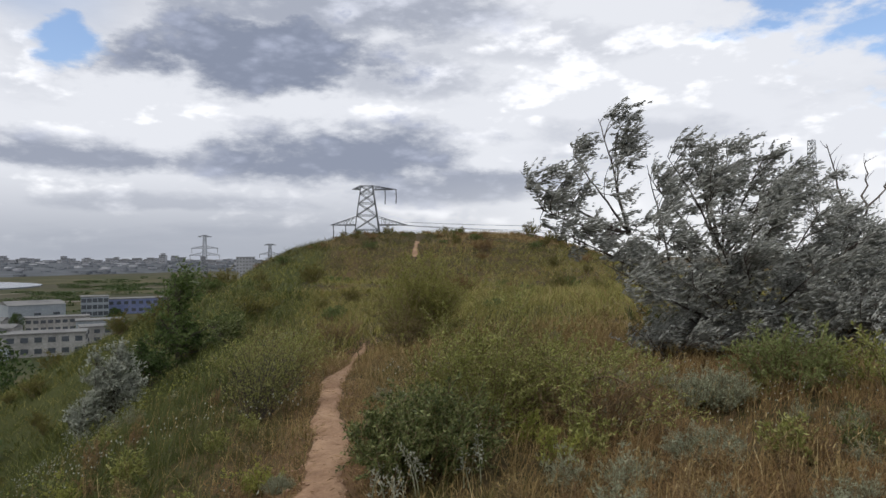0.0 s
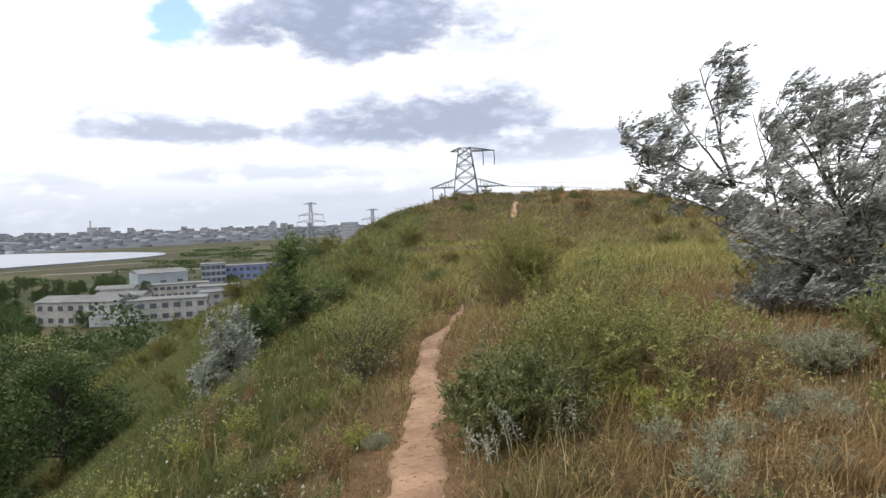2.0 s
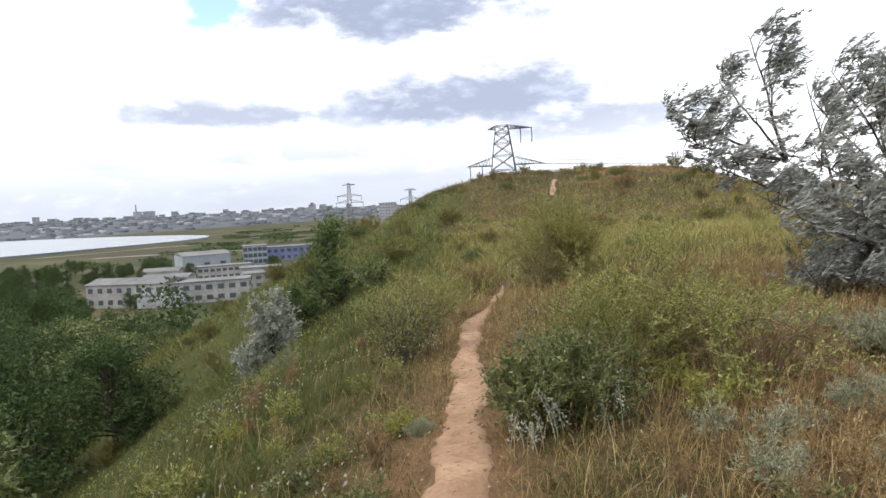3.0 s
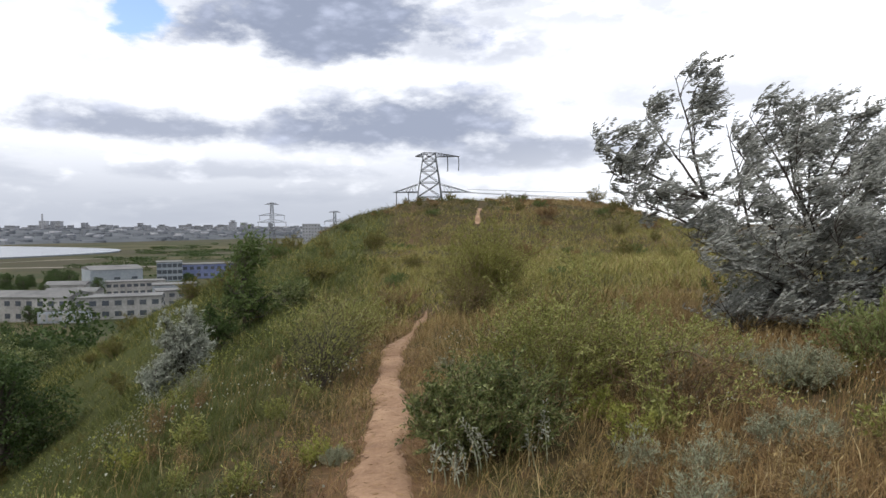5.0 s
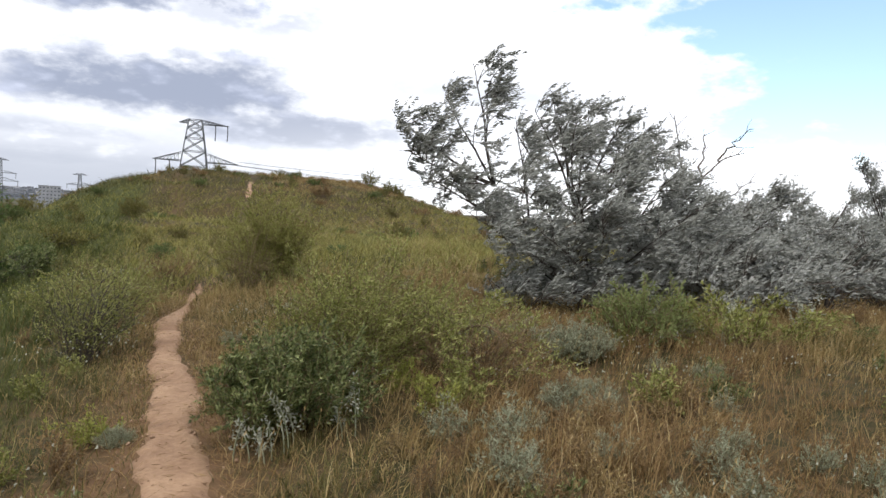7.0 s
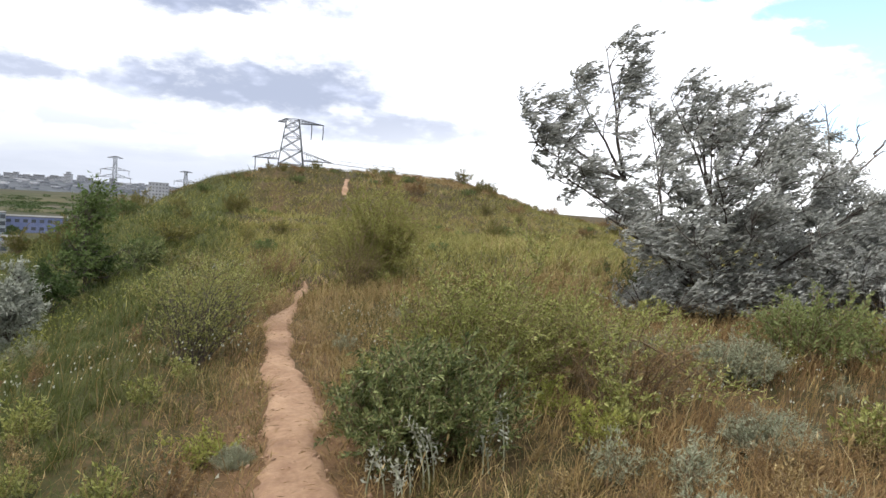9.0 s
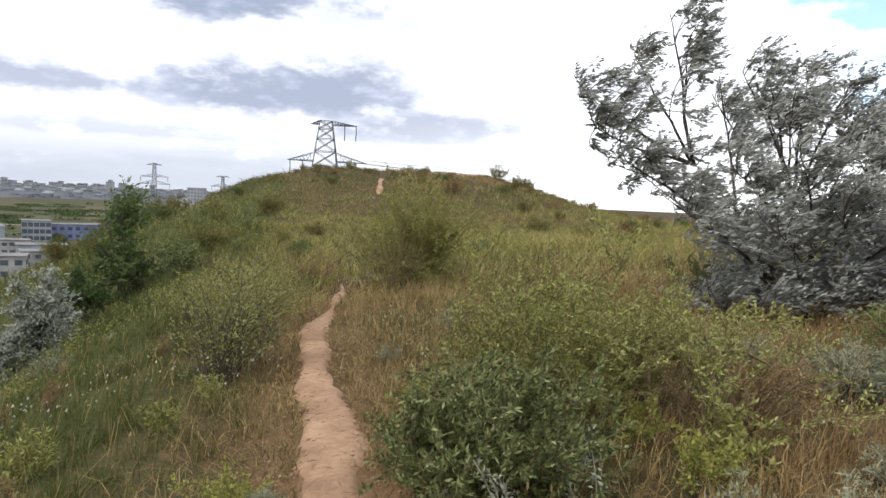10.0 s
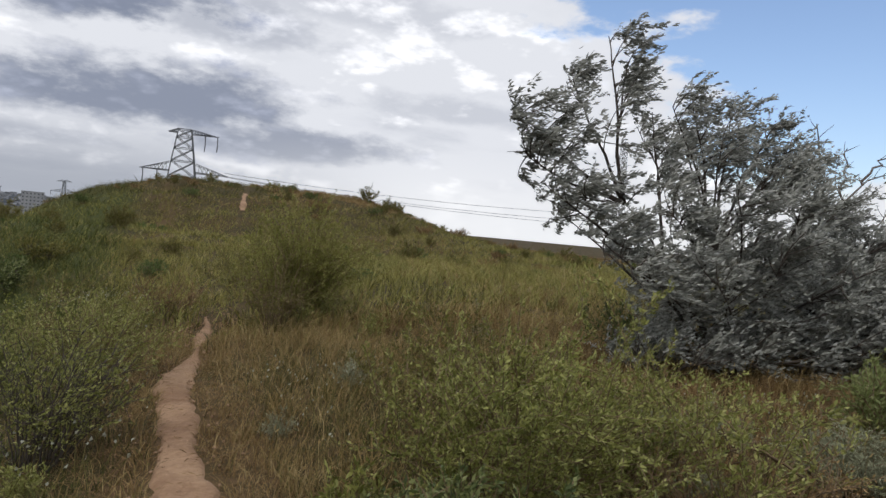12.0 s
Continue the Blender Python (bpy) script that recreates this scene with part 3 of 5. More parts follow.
def oleaster_bush(base, reach, height, count, seed, label):
    r = np.random.default_rng(seed)
    base = np.array((*base, base_z(*base) - 0.02), float)
    ls = []
    for i in range(count):
        th = r.uniform(0, 2 * np.pi)
        rr = reach * math.sqrt(r.uniform(0.05, 1))
        h = height * r.uniform(0.3, 1.0) * (1 - 0.35 * rr / reach)
        e = base + np.array([math.cos(th) * rr + 0.15 * h, math.sin(th) * rr * 0.7, h])
        ls.append((base, base + (e - base) * 0.5 + np.array([-0.2, 0, 0.25 * h]), e, 1.0))
    w, f, v, g = sprayed_tree(r, ls, WIND, 7.0, 9, 20, (0.062, 0.018), 0.018, 0.46)
    ob = thing("oleaster_bush", base, label, "bush", "oleaster thicket")
    child("trunk", raw("trunk", w - base, f, M_BARK, True), ob)
    child("crown", raw("crown", v - base, g, M_SILVER), ob)
    return ob


oleaster_bush((7.5, 9.6), 1.85, 2.15, 22, 21, "low silver oleaster bush with tangled dark twigs")
oleaster_bush((9.6, 10.5), 1.85, 2.3, 20, 22, "round silver oleaster bush at the thicket's end")
oleaster_bush((6.5, 7.5), 1.3, 1.25, 18, 23, "knee-high silver oleaster sprawl under the tree")
oleaster_bush((8.0, 7.6), 1.5, 1.35, 18, 24, "spreading grey oleaster sprawl in dry grass")
oleaster_bush((10.4, 8.6), 1.6, 1.5, 16, 30, "wide grey oleaster sprawl beside the thicket")
oleaster_bush((13.0, 12.2), 1.9, 2.8, 16, 25, "grey oleaster bush behind the thicket")
oleaster_bush((18.0, 14.0), 2.7, 4.3, 22, 26, "tall silver oleaster standing apart")
oleaster_bush((3.9, 8.3), 0.9, 0.75, 11, 29, "small silvery shoots in the tree's shade")
oleaster_bush((4.7, 8.4), 1.15, 1.2, 15, 27, "low silvery sucker shoots at the tree's foot")
oleaster_bush((5.9, 8.2), 1.2, 1.4, 17, 28, "dense silvery sucker growth at the tree's foot")

# bare dead limbs in the thicket
r = np.random.default_rng(31)
D = np.array((7.5, 9.9, 0.36))
dl = [(D, (7.4, 9.9, 1.4), (7.3, 9.8, 2.3)), ((7.35, 9.85, 1.7), (7.3, 9.8, 2.5), (6.95, 9.7, 3.2)), ((7.3, 9.8, 1.9), (7.7, 9.8, 2.4), (8.5, 9.8, 2.75)),
      ((8.0, 9.8, 2.55), (8.15, 9.75, 2.9), (8.55, 9.7, 3.15)), ((7.42, 9.9, 1.3), (7.9, 9.85, 1.9), (8.7, 9.8, 2.3)), ((7.6, 9.85, 2.2), (7.75, 9.85, 2.7), (7.7, 9.85, 3.0))]
wv, wf, _, _ = limb_tree(r, dl, (0.4, 0, 0.2), 0.3, 5, (0.06, 0.01), 3, 0.03, bare=range(9))
ob = thing("dead_tree", D, "bare dead oleaster with crooked grey branches", "dead tree")
child("branch", raw("branch", wv - D, wf, M_DEAD, True), ob)

# fallen branch lying in front of the thicket
r = np.random.default_rng(33)
D = np.array((1.62, 5.82, 0.17))
dl = [(D, (1.88, 5.66, 0.85), (2.3, 5.34, 0.42)), ((1.92, 5.62, 0.55), (2.15, 5.62, 0.60), (2.5, 5.5, 0.38))]
wv, wf, _, _ = limb_tree(r, dl, (0.3, 0, 0), 0.3, 5, (0.06, 0.01), 3, 0.010, bare=range(9))
ob = thing("dead_branch", D, "thin dead brown branch arching over dry grass", "branch")
child("branch", raw("branch", wv - D, wf, M_STEM, True), ob)

# ---------- shrubs by the path ----------
rng = np.random.default_rng(41)
planted("shrub", (0.42, 4.95), shrub(rng, 90, 0.66, 0.56, (0.032, 0.011), 150, (0.15, 0, 0.05), 8, 0.35), M_BLUEGREEN, M_STEM,
        "dense low cool-green shrub close beside the path", "shrub")
planted("shrub", (1.08, 6.0), shrub(rng, 56, 0.98, 0.78, (0.026, 0.010), 105, (0.25, 0, 0.05), 8, 0.3), M_LIME, M_STEM,
        "loose twiggy yellow-green shrub with arching shoots", "shrub")
planted("shrub", (1.05, 5.8), shrub(rng, 15, 1.22, 0.75, (0.024, 0.010), 130, (0.3, 0, 0.1), 7, 0.2, 0.004), M_LIME, M_STEM,
        "thin upright shoots with small pale leaves", "shrub")
planted("shrub", (1.52, 6.54), shrub(rng, 14, 0.75, 0.8, (0.024, 0.009), 80, (0.25, 0, 0.1), 8, 0.2), M_OLIVE, M_STEM,
        "sprawling olive shrub half grown with dry grass", "shrub")
planted("shrub", (1.96, 5.46), shrub(rng, 30, 0.62, 0.6, (0.02, 0.006), 60, (0.25, 0, 0.1), 8, 0.25), M_RUST, M_STEM,
        "dry brown shrub with fine bare twigs", "shrub")
planted("shrub", (1.15, 12.0), shrub(rng, 56, 1.5, 0.9, (0.036, 0.012), 75, (0.12, 0, 0.05), 10, 0.25, 0.005), M_BROOM, M_STEM,
        "tall feathery yellow-green broom shrub beside the path", "shrub")
planted("shrub", (0.75, 11.2), shrub(rng, 22, 0.95, 0.35, (0.03, 0.009), 50, (0.1, 0, 0.1), 8, 0.15, 0.007), M_OLIVE, M_STEM,
        "small dark woody shrub", "shrub")
planted("shrub", (-1.08, 7.8), shrub(rng, 54, 0.82, 0.55, (0.028, 0.010), 40, (0.2, 0, 0.1), 8, 0.25, 0.006), M_LIME, M_BARK,
        "brown-stemmed shrub with thin green shoots at the slope's edge", "shrub")
planted("shrub", (-0.95, 9.6), shrub(rng, 50, 0.85, 0.75, (0.026, 0.009), 80, (0.2, 0, 0.1), 8, 0.25, 0.006), M_LIME, M_STEM,
        "yellow-green shrub on the shoulder of the slope", "shrub")
planted("shrub", (-0.35, 13.2), shrub(rng, 26, 0.6, 0.5, (0.024, 0.008), 70, (0.2, 0, 0.1), 7, 0.25), M_RUST, M_STEM,
        "low brown shrub where the path bends", "shrub")
planted("shrub", (3.88, 6.11), shrub(rng, 44, 0.64, 0.55, (0.040, 0.014), 75, (0.15, 0, 0.1), 7, 0.2), M_PALEGREEN, M_STEM,
        "fresh pale-green leafy shrub below the oleaster", "shrub")
planted("shrub", (4.81, 5.65), shrub(rng, 40, 0.5, 0.9, (0.05, 0.016), 55, (0.15, 0, 0.1), 6, 0.2), M_LIME, M_STEM,
        "low leafy weeds at the thicket's foot", "shrub")
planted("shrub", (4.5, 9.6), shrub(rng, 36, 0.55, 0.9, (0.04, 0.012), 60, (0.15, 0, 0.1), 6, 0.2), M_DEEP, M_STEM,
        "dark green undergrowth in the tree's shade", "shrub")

for at, n, h, rr, mt, lab in [((1.6, 6.5), 20, 0.8, 0.6, M_LIME, "feathery yellow-green shrub with long bending shoots"),
                              ((1.16, 7.85), 24, 0.6, 0.7, M_OLIVE, "olive-yellow broom in tall grass"),
                              ((1.88, 8.25), 30, 0.7, 0.8, M_OLIVE, "olive broom half hidden in grass"),
                              ((-1.6, 10.8), 34, 0.6, 0.8, M_LIME, "low green broom on the slope"), ((-0.9, 12.2), 30, 0.55, 0.6, M_LIME, "low green broom near the bend"),
                              ((0.9, 15.0), 34, 0.9, 0.9, M_OLIVE, "tall yellow-green grass clump with broom"), ((-2.0, 16.5), 30, 0.6, 0.9, M_OLIVE, "yellowish broom on the slope"),
                              ((1.99, 6.05), 22, 0.75, 0.7, M_LIME, "feathery green shrub with long arching shoots")]:
    planted("shrub", at, shrub(rng, n, h, rr, (0.025, 0.0095), 95, (0.25, 0, 0.1), 7, 0.2, 0.004), mt, M_STEM, lab, "shrub")

planted("shrub", (1.8, 5.3), shrub(rng, 20, 0.8, 0.85, (0.026, 0.011), 85, (0.35, 0, 0.0), 7, 0.6, 0.005), M_LIME, M_STEM,
        "loose shrub of long arching leafy twigs in dry grass", "shrub")

# sage cushions
rng = np.random.default_rng(51)
sage = planted("sage_cushion", (3.11, 5.9), shrub(rng, 190, 0.34, 0.36, (0.030, 0.0065), 130, (0.05, 0, 0.05), 2, 0.45, 0.003, 0.2), M_SAGE, M_STEM,
               "rounded grey-green wormwood cushion in dry grass", "wormwood", "wormwood cushions")
for x, y, s, t in [(2.3, 4.5, 0.75, 40), (2.55, 6.75, 0.7, 80), (2.95, 6.7, 0.62, 200), (-0.55, 5.1, 0.36, 120), (3.75, 4.9, 0.5, 10), (2.3, 7.0, 0.55, 300), (2.2, 6.0, 0.5, 150)]:
    again(sage, x, y, t, s)

# small herb tufts all through the grass
rng = np.random.default_rng(54)
tufts = [planted("herb_tuft", at, shrub(rng, n, h, rr, lf_, pm, (0.08, 0, 0.05), 3, 0.25, 0.0025), mt, M_STEM, lab, "herb", "herb tufts")
         for at, n, h, rr, lf_, pm, mt, lab in [
             ((-1.3, 4.4), 26, 0.26, 0.16, (0.03, 0.009), 110, M_BLUEGREEN, "small cool-green herb tuft in grass"), ((1.6, 4.2), 26, 0.3, 0.16, (0.03, 0.007), 90, M_SAGE, "small grey herb tuft in grass"),
             ((2.2, 4.6), 22, 0.34, 0.15, (0.024, 0.006), 70, M_RUST, "dry brown herb tuft"), ((-1.9, 6.2), 26, 0.3, 0.18, (0.035, 0.012), 90, M_LIME, "fresh green herb tuft in grass"),
             ((1.9, 3.9), 20, 0.28, 0.14, (0.022, 0.007), 80, M_DRY, "straw-coloured seeding herb tuft")]]
for i in range(230):
    y = 2.2 + 12 * rng.uniform() ** 1.3
    x = rng.uniform(-4.5, 7.5)
    if abs(x - float(path_x(np.array(y)))) < 0.38:
        continue
    w = [0.38, 0.08, 0.24, 0.18, 0.12] if x < 0 else [0.12, 0.24, 0.26, 0.14, 0.24]
    again(tufts[int(rng.choice(5, p=w))], x, y, rng.uniform(0, 360), rng.uniform(0.5, 1.15))

for i in range(34):
    x, y = rng.uniform(0.7, 3.2), rng.uniform(2.6, 4.5)
    again(tufts[(1, 4, 2)[i % 3]], x, y, rng.uniform(0, 360), rng.uniform(0.5, 0.95))

# pale woolly stalks in front of the dark shrub
rng = np.random.default_rng(52)


def woolly_stalks(at, n, h, label):
    wood, p, w = [], [], []
    for _ in range(n):
        lean = np.array([rng.normal(-0.1, 0.25), rng.normal(0, 0.2), 0])
        hh = h * rng.uniform(0.7, 1.1)
        foot = np.array([rng.normal(0, 0.07), rng.normal(0, 0.05), 0])
        line = bent(foot, foot + np.array([0, 0, hh * 0.6]), foot + lean * hh + np.array([0, 0, hh]), 6)
        wood.append((line, np.linspace(0.005, 0.003, 6)))
        for _ in range(36):
            u = rng.uniform(0.35, 1.0) * 5
            c = np.array([np.interp(u, np.arange(6), line[:, j]) for j in range(3)])
            p.append(c + rng.normal(0, 0.014, 3))
            w.append(rng.normal(0, 0.7, 3) + np.array([0, 0, 0.5]))
    p, w = np.array(p), np.array(w)
    a, f = tubes(wood, 4)
    v, g = blades(rng, p, w, 0.028 * rng.uniform(0.7, 1.4, len(p)), 0.012 * rng.uniform(0.7, 1.3, len(p)), 0.4)
    return planted("woolly_weed", at, (a, f, v, g), M_PALE, M_SAGE, label, "weed", "woolly weeds", "stalk", "bloom")


woolly_stalks((0.18, 4.45), 5, 0.30, "pale woolly weed leaning before the green shrub")
woolly_stalks((0.42, 4.42), 3, 0.42, "upright pale woolly weed with white heads")
woolly_stalks((0.80, 4.62), 4, 0.34, "pale woolly weed in dry grass")
woolly_stalks((4.74, 5.89), 6, 0.55, "pale tall weed with whitish heads by the thicket")
woolly_stalks((5.55, 5.71), 6, 0.5, "pale weed with whitish heads among grass")

# yellow-flowering weeds
rng = np.random.default_rng(53)
for at, n, h in [((-0.72, 5.25), 16, 0.24), ((1.3, 5.35), 14, 0.34), ((1.36, 4.77), 12, 0.34), ((-2.3, 6.0), 14, 0.3), ((-1.45, 3.7), 22, 0.2)]:
    planted("spurge", at, shrub(rng, n, h, 0.2, (0.02, 0.012), 160, (0.05, 0, 0.05), 4, 0.2, 0.003), M_YELLOW, M_STEM,
            "low yellow-green flowering spurge", "weed", "spurge tufts")

# ---------- trees on the slope ----------
rng = np.random.default_rng(61)
gz = float(land(np.array(-4.9), np.array(20.4)))
T = np.array((-4.9, 20.4, gz))
limbs = []
for i in range(26):
    th, h = rng.uniform(0, 6.28), rng.uniform(0.4, 2.3)
    rr = (1.25 - 0.36 * h) * rng.uniform(0.4, 1.1)
    limbs.append((T + np.array([0, 0, 0.25 + h * 0.6]), T + np.array([math.cos(th) * rr * 0.5, math.sin(th) * rr * 0.5, h * 0.9]), T + np.array([math.cos(th) * rr + 0.05 * h, math.sin(th) * rr, h + 0.35])))
limbs.append((T, T + np.array([0.05, 0, 1.6]), T + np.array([0.1, 0, 2.75])))
wv, wf, lv, lf = limb_tree(rng, limbs, (0.4, 0, 0.2), 0.4, 9, (0.10, 0.042), 6, 0.02)
ob = thing("young_tree", T, "young bright-green ash tree on the slope", "tree")
child("trunk", raw("trunk", wv - T, wf, M_BARK, True), ob)
child("crown", raw("crown", lv - T, lf, M_ASH), ob)
for x, y, rr, h, n, mat, lab in [(-5.3, 19.4, 0.85, 1.5, 12, M_DEEP, "dark green shrub at the foot of the young tree"), (-4.9, 20.9, 0.7, 1.3, 12, M_DEEP, "dark green bush behind the young tree"),
                                 (-4.88, 15.2, 0.5, 1.8, 20, M_SILVERBUSH, "upright silver-grey bush on the slope"), (-5.3, 14.85, 0.45, 1.0, 12, M_SILVERBUSH, "small silver-grey bush on the slope"),
                                 (-3.3, 19.0, 0.6, 0.7, 9, M_BLUEGREEN, "low bush in the gully"), (-2.9, 22.5, 0.7, 0.55, 10, M_OLIVE, "olive low bush in the gully")]:
    base = np.array((x, y, float(land(np.array(x), np.array(y)))))
    ls = []
    for i in range(n):
        th, q = rng.uniform(0, 6.28), math.sqrt(rng.uniform(0.02, 1))
        e = base + np.array([math.cos(th) * rr * q, math.sin(th) * rr * q, h * rng.uniform(0.45, 1) * (1 - 0.3 * q)])
        ls.append((base, (base + e) / 2 + np.array([0, 0, 0.2 * h]), e))
    wv, wf, lv, lf = limb_tree(rng, ls, (0.3, 0, 0.15), 0.3, 22, (0.07, 0.025), 9, 0.014)
    ob = thing("slope_bush", base, lab, "bush")
    child("stem", raw("stem", wv - base, wf, M_BARK, True), ob)
    child("foliage", raw("foliage", lv - base, lf, mat), ob)


# broad trees of the valley grove
def grove_tree(seed, h, w, mat, at, label):
    r = np.random.default_rng(seed)
    wood = [(bent(np.zeros(3), np.array([0.1, 0, h * 0.4]), np.array([0.1, 0.1, h * 0.85]), 6), np.linspace(0.03 * h, 0.02, 6))]
    p, d = [], []
    for _ in range(58):
        th, f = r.uniform(0, 6.28), r.uniform(0.22, 1.0)
        rr = w * math.sqrt(max(0.05, 1 - (2 * f - 1.05) ** 2)) * r.uniform(0.35, 1.05)
        c = np.array([math.cos(th) * rr, math.sin(th) * rr, h * f])
        wood.append((bent(np.array([0.05, 0, h * f * 0.6]), c * np.array([0.5, 0.5, 0.9]), c, 4), np.linspace(0.05, 0.015, 4)))
        n = 150
        s = unit(r.normal(size=(n, 3))) * r.uniform(0.3, 1.0, (n, 1)) * np.array([w * 0.34, w * 0.34, h * 0.13])
        p.append(c + s)
        d.append(s * 1.2 + r.normal(0, 0.5, (n, 3)))
    p, d = np.concatenate(p), np.concatenate(d)
    a, f = tubes(wood, 5)
    v, g = blades(r, p, d, 0.15 * r.uniform(0.6, 1.4, len(p)), 0.08 * r.uniform(0.7, 1.3, len(p)), 0.3)
    return planted("grove_tree", at, (a, f, v, g), mat, M_BARK, label, "tree", "valley grove", "trunk", "crown")


# the lagoon's middle and half widths, and the plots of the works' buildings: place, width, depth
LAGOON = (-918.0, 900.0, 520.0, 410.0)
PLOTS = [(-134, 246, 32, 14), (-104, 250, 28, 12), (-160, 384, 26, 26), (-144, 418, 14, 16), (-128, 441, 32, 16), (-133, 340, 24, 10), (-112, 229, 20, 3)]
rng = np.random.default_rng(71)
kinds = [grove_tree(72, 5.5, 2.4, M_DEEP, (-24, 30), "dark green broad-leaved tree on the lower slope"), grove_tree(73, 4.4, 2.2, M_DEEP, (-20, 24), "low dark green tree on the lower slope"),
         grove_tree(74, 6.5, 2.3, M_DEEP, (-33, 44), "tall dark green tree on the lower slope"), grove_tree(75, 3.4, 1.9, M_BLUEGREEN, (-15, 16), "mid-green bushy tree on the lower slope")]
tries = [(x + rng.uniform(-1.2, 1.2), y + rng.uniform(-1.2, 1.2)) for y in np.arange(9, 100, 3.1) for x in np.arange(-66, -7, 3.1)]
for x, y in tries:
    d = float(edge_x(np.array(y))) - x
    k, s = int(rng.integers(4)), rng.uniform(0.75, 1.2)
    top = base_z(x, y) + (5.5, 4.4, 6.5, 3.4)[k] * s * 1.08
    bearing = math.degrees(math.atan2(-x, y))
    fall = 0.165 - 0.075 * min(1.0, max(0.0, (bearing - 22) / 14))
    if d < GROVE_FROM or d > 48 or bearing < GROVE_BEARING or top > 1.5 - fall * math.hypot(x, y):
        continue
    again(kinds[k], x, y, rng.uniform(0, 360), s)

# the grove runs on over the valley floor
r = np.random.default_rng(78)
P, Dn = [], []
for i in range(170):
    y = r.uniform(70, 262)
    x = -y * r.uniform(0.46 + 0.15 * (y > 185), 0.90)
    h, w, z0 = r.uniform(5, 10), r.uniform(2.2, 4.2), base_z(x, y)
    for j in range(16):
        f, th = r.uniform(0.3, 1.0), r.uniform(0, 6.28)
        rr = w * math.sqrt(max(0.05, 1 - (2 * f - 1.1) ** 2)) * r.uniform(0.3, 1.0)
        s = unit(r.normal(size=(30, 3))) * r.uniform(0.3, 1.0, (30, 1)) * np.array([w * 0.4, w * 0.4, h * 0.16])
        P.append(np.array([x + math.cos(th) * rr, y + math.sin(th) * rr, z0 + h * f]) + s)
        Dn.append(s + r.normal(0, 0.6, (30, 3)))
P, Dn = np.concatenate(P), np.concatenate(Dn)
v, f = blades(r, P, Dn, 0.55 * r.uniform(0.6, 1.4, len(P)), 0.3 * r.uniform(0.6, 1.4, len(P)), 0.3)
tagged(new("valley_woods", raw("valley_woods", v, f, M_DEEP)), "dense green woods on the valley floor", "trees", "", "stuff")

# trees among the sheds and before them, hedges far out on the plain
for lo, hi, b0, b1, count, s0, s1 in [(255, 420, 0.30, 0.66, 30, 0.8, 1.4), (205, 236, 0.61, 0.90, 34, 1.3, 2.0), (275, 330, 0.60, 0.90, 26, 1.3, 2.0), (233, 240, 0.50, 0.54, 2, 0.9, 1.1), (352, 378, 0.46, 0.70, 20, 1.1, 1.7)]:
    for i in range(count):
        y = rng.uniform(lo, hi)
        x = -y * rng.uniform(b0, b1)
        if any(abs(x - bx) < 0.5 * bw + 3 and -4 < y - by < bd + 5 for bx, by, bw, bd in PLOTS):
            continue
        again(kinds[int(rng.integers(3))], x, y, rng.uniform(0, 360), rng.uniform(s0, s1))
r = np.random.default_rng(77)
P, Dn = [], []
for i in range(150):
    y = r.uniform(430, 1300)
    x = -y * r.uniform(0.05, 0.62)
    w, h = r.uniform(5, 26), r.uniform(2, 4.5)
    if x < LAGOON[0] + LAGOON[2] - 0.25 * (y - LAGOON[1]) + 40 and y > 480:
        continue
    n = int(30 + 16 * w)
    s = unit(r.normal(size=(n, 3))) * r.uniform(0.4, 1.0, (n, 1)) * np.array([w, w * 0.3, h * 0.5])
    P.append(np.array([x, y, base_z(x, y) + h * 0.4]) + s)
    Dn.append(s * np.array([0.2, 0.2, 1.0]) + r.normal(0, 0.8, (n, 3)))
P, Dn = np.concatenate(P), np.concatenate(Dn)
v, f = blades(r, P, Dn, 1.3 * r.uniform(0.6, 1.4, len(P)), 0.8 * r.uniform(0.6, 1.4, len(P)), 0.3)
tagged(new("far_thickets", raw("far_thickets", v, f, M_DEEP)), "dark thickets scattered over the plain", "trees", "", "stuff")

# small bushes of the hill's skyline
rng = np.random.default_rng(81)
hb = planted("hill_shrub", (15.4, 61.0), shrub(rng, 26, 1.3, 0.9, (0.09, 0.035), 30, (0.3, 0, 0.1), 6, 0.2, 0.012), M_OLIVE, M_STEM,
             "wind-bent olive shrub on the hill", "shrub", "hill shrubs")
hb2 = planted("hill_shrub", (9.0, 49.0), shrub(rng, 30, 1.0, 1.1, (0.08, 0.03), 26, (0.3, 0, 0.1), 6, 0.3, 0.012), M_RUST, M_STEM, "low brown withered shrub on the hill", "shrub", "hill shrubs")
hb3 = planted("hill_shrub", (-1.0, 40.0), shrub(rng, 30, 0.9, 1.1, (0.09, 0.035), 30, (0.3, 0, 0.1), 6, 0.3, 0.012), M_ASH, M_STEM, "dark green low shrub on the hill", "shrub", "hill shrubs")
for i in range(190):
    x, y = rng.uniform(-14, 34), rng.uniform(17, 72)
    if abs(x - float(path_x(np.array(y)))) < 1.2:
        continue
    if y > 52 and x < 2:
        continue
    again((hb, hb, hb2 if x > 3 else hb, hb3)[int(rng.integers(4))], x, y, rng.uniform(0, 360), rng.uniform(0.3, 0.75) * (0.7 if y < 28 else 1.0))


# ragged weeds along the crest
for i in range(110):
    x, y = rng.uniform(-9, 24), rng.uniform(55, 64)
    if abs(x - float(path_x(np.array(y)))) < 0.7:
        continue
    again((hb2, hb2, hb, hb3)[int(rng.integers(4))], x, y, rng.uniform(0, 360), rng.uniform(0.18, 0.42))


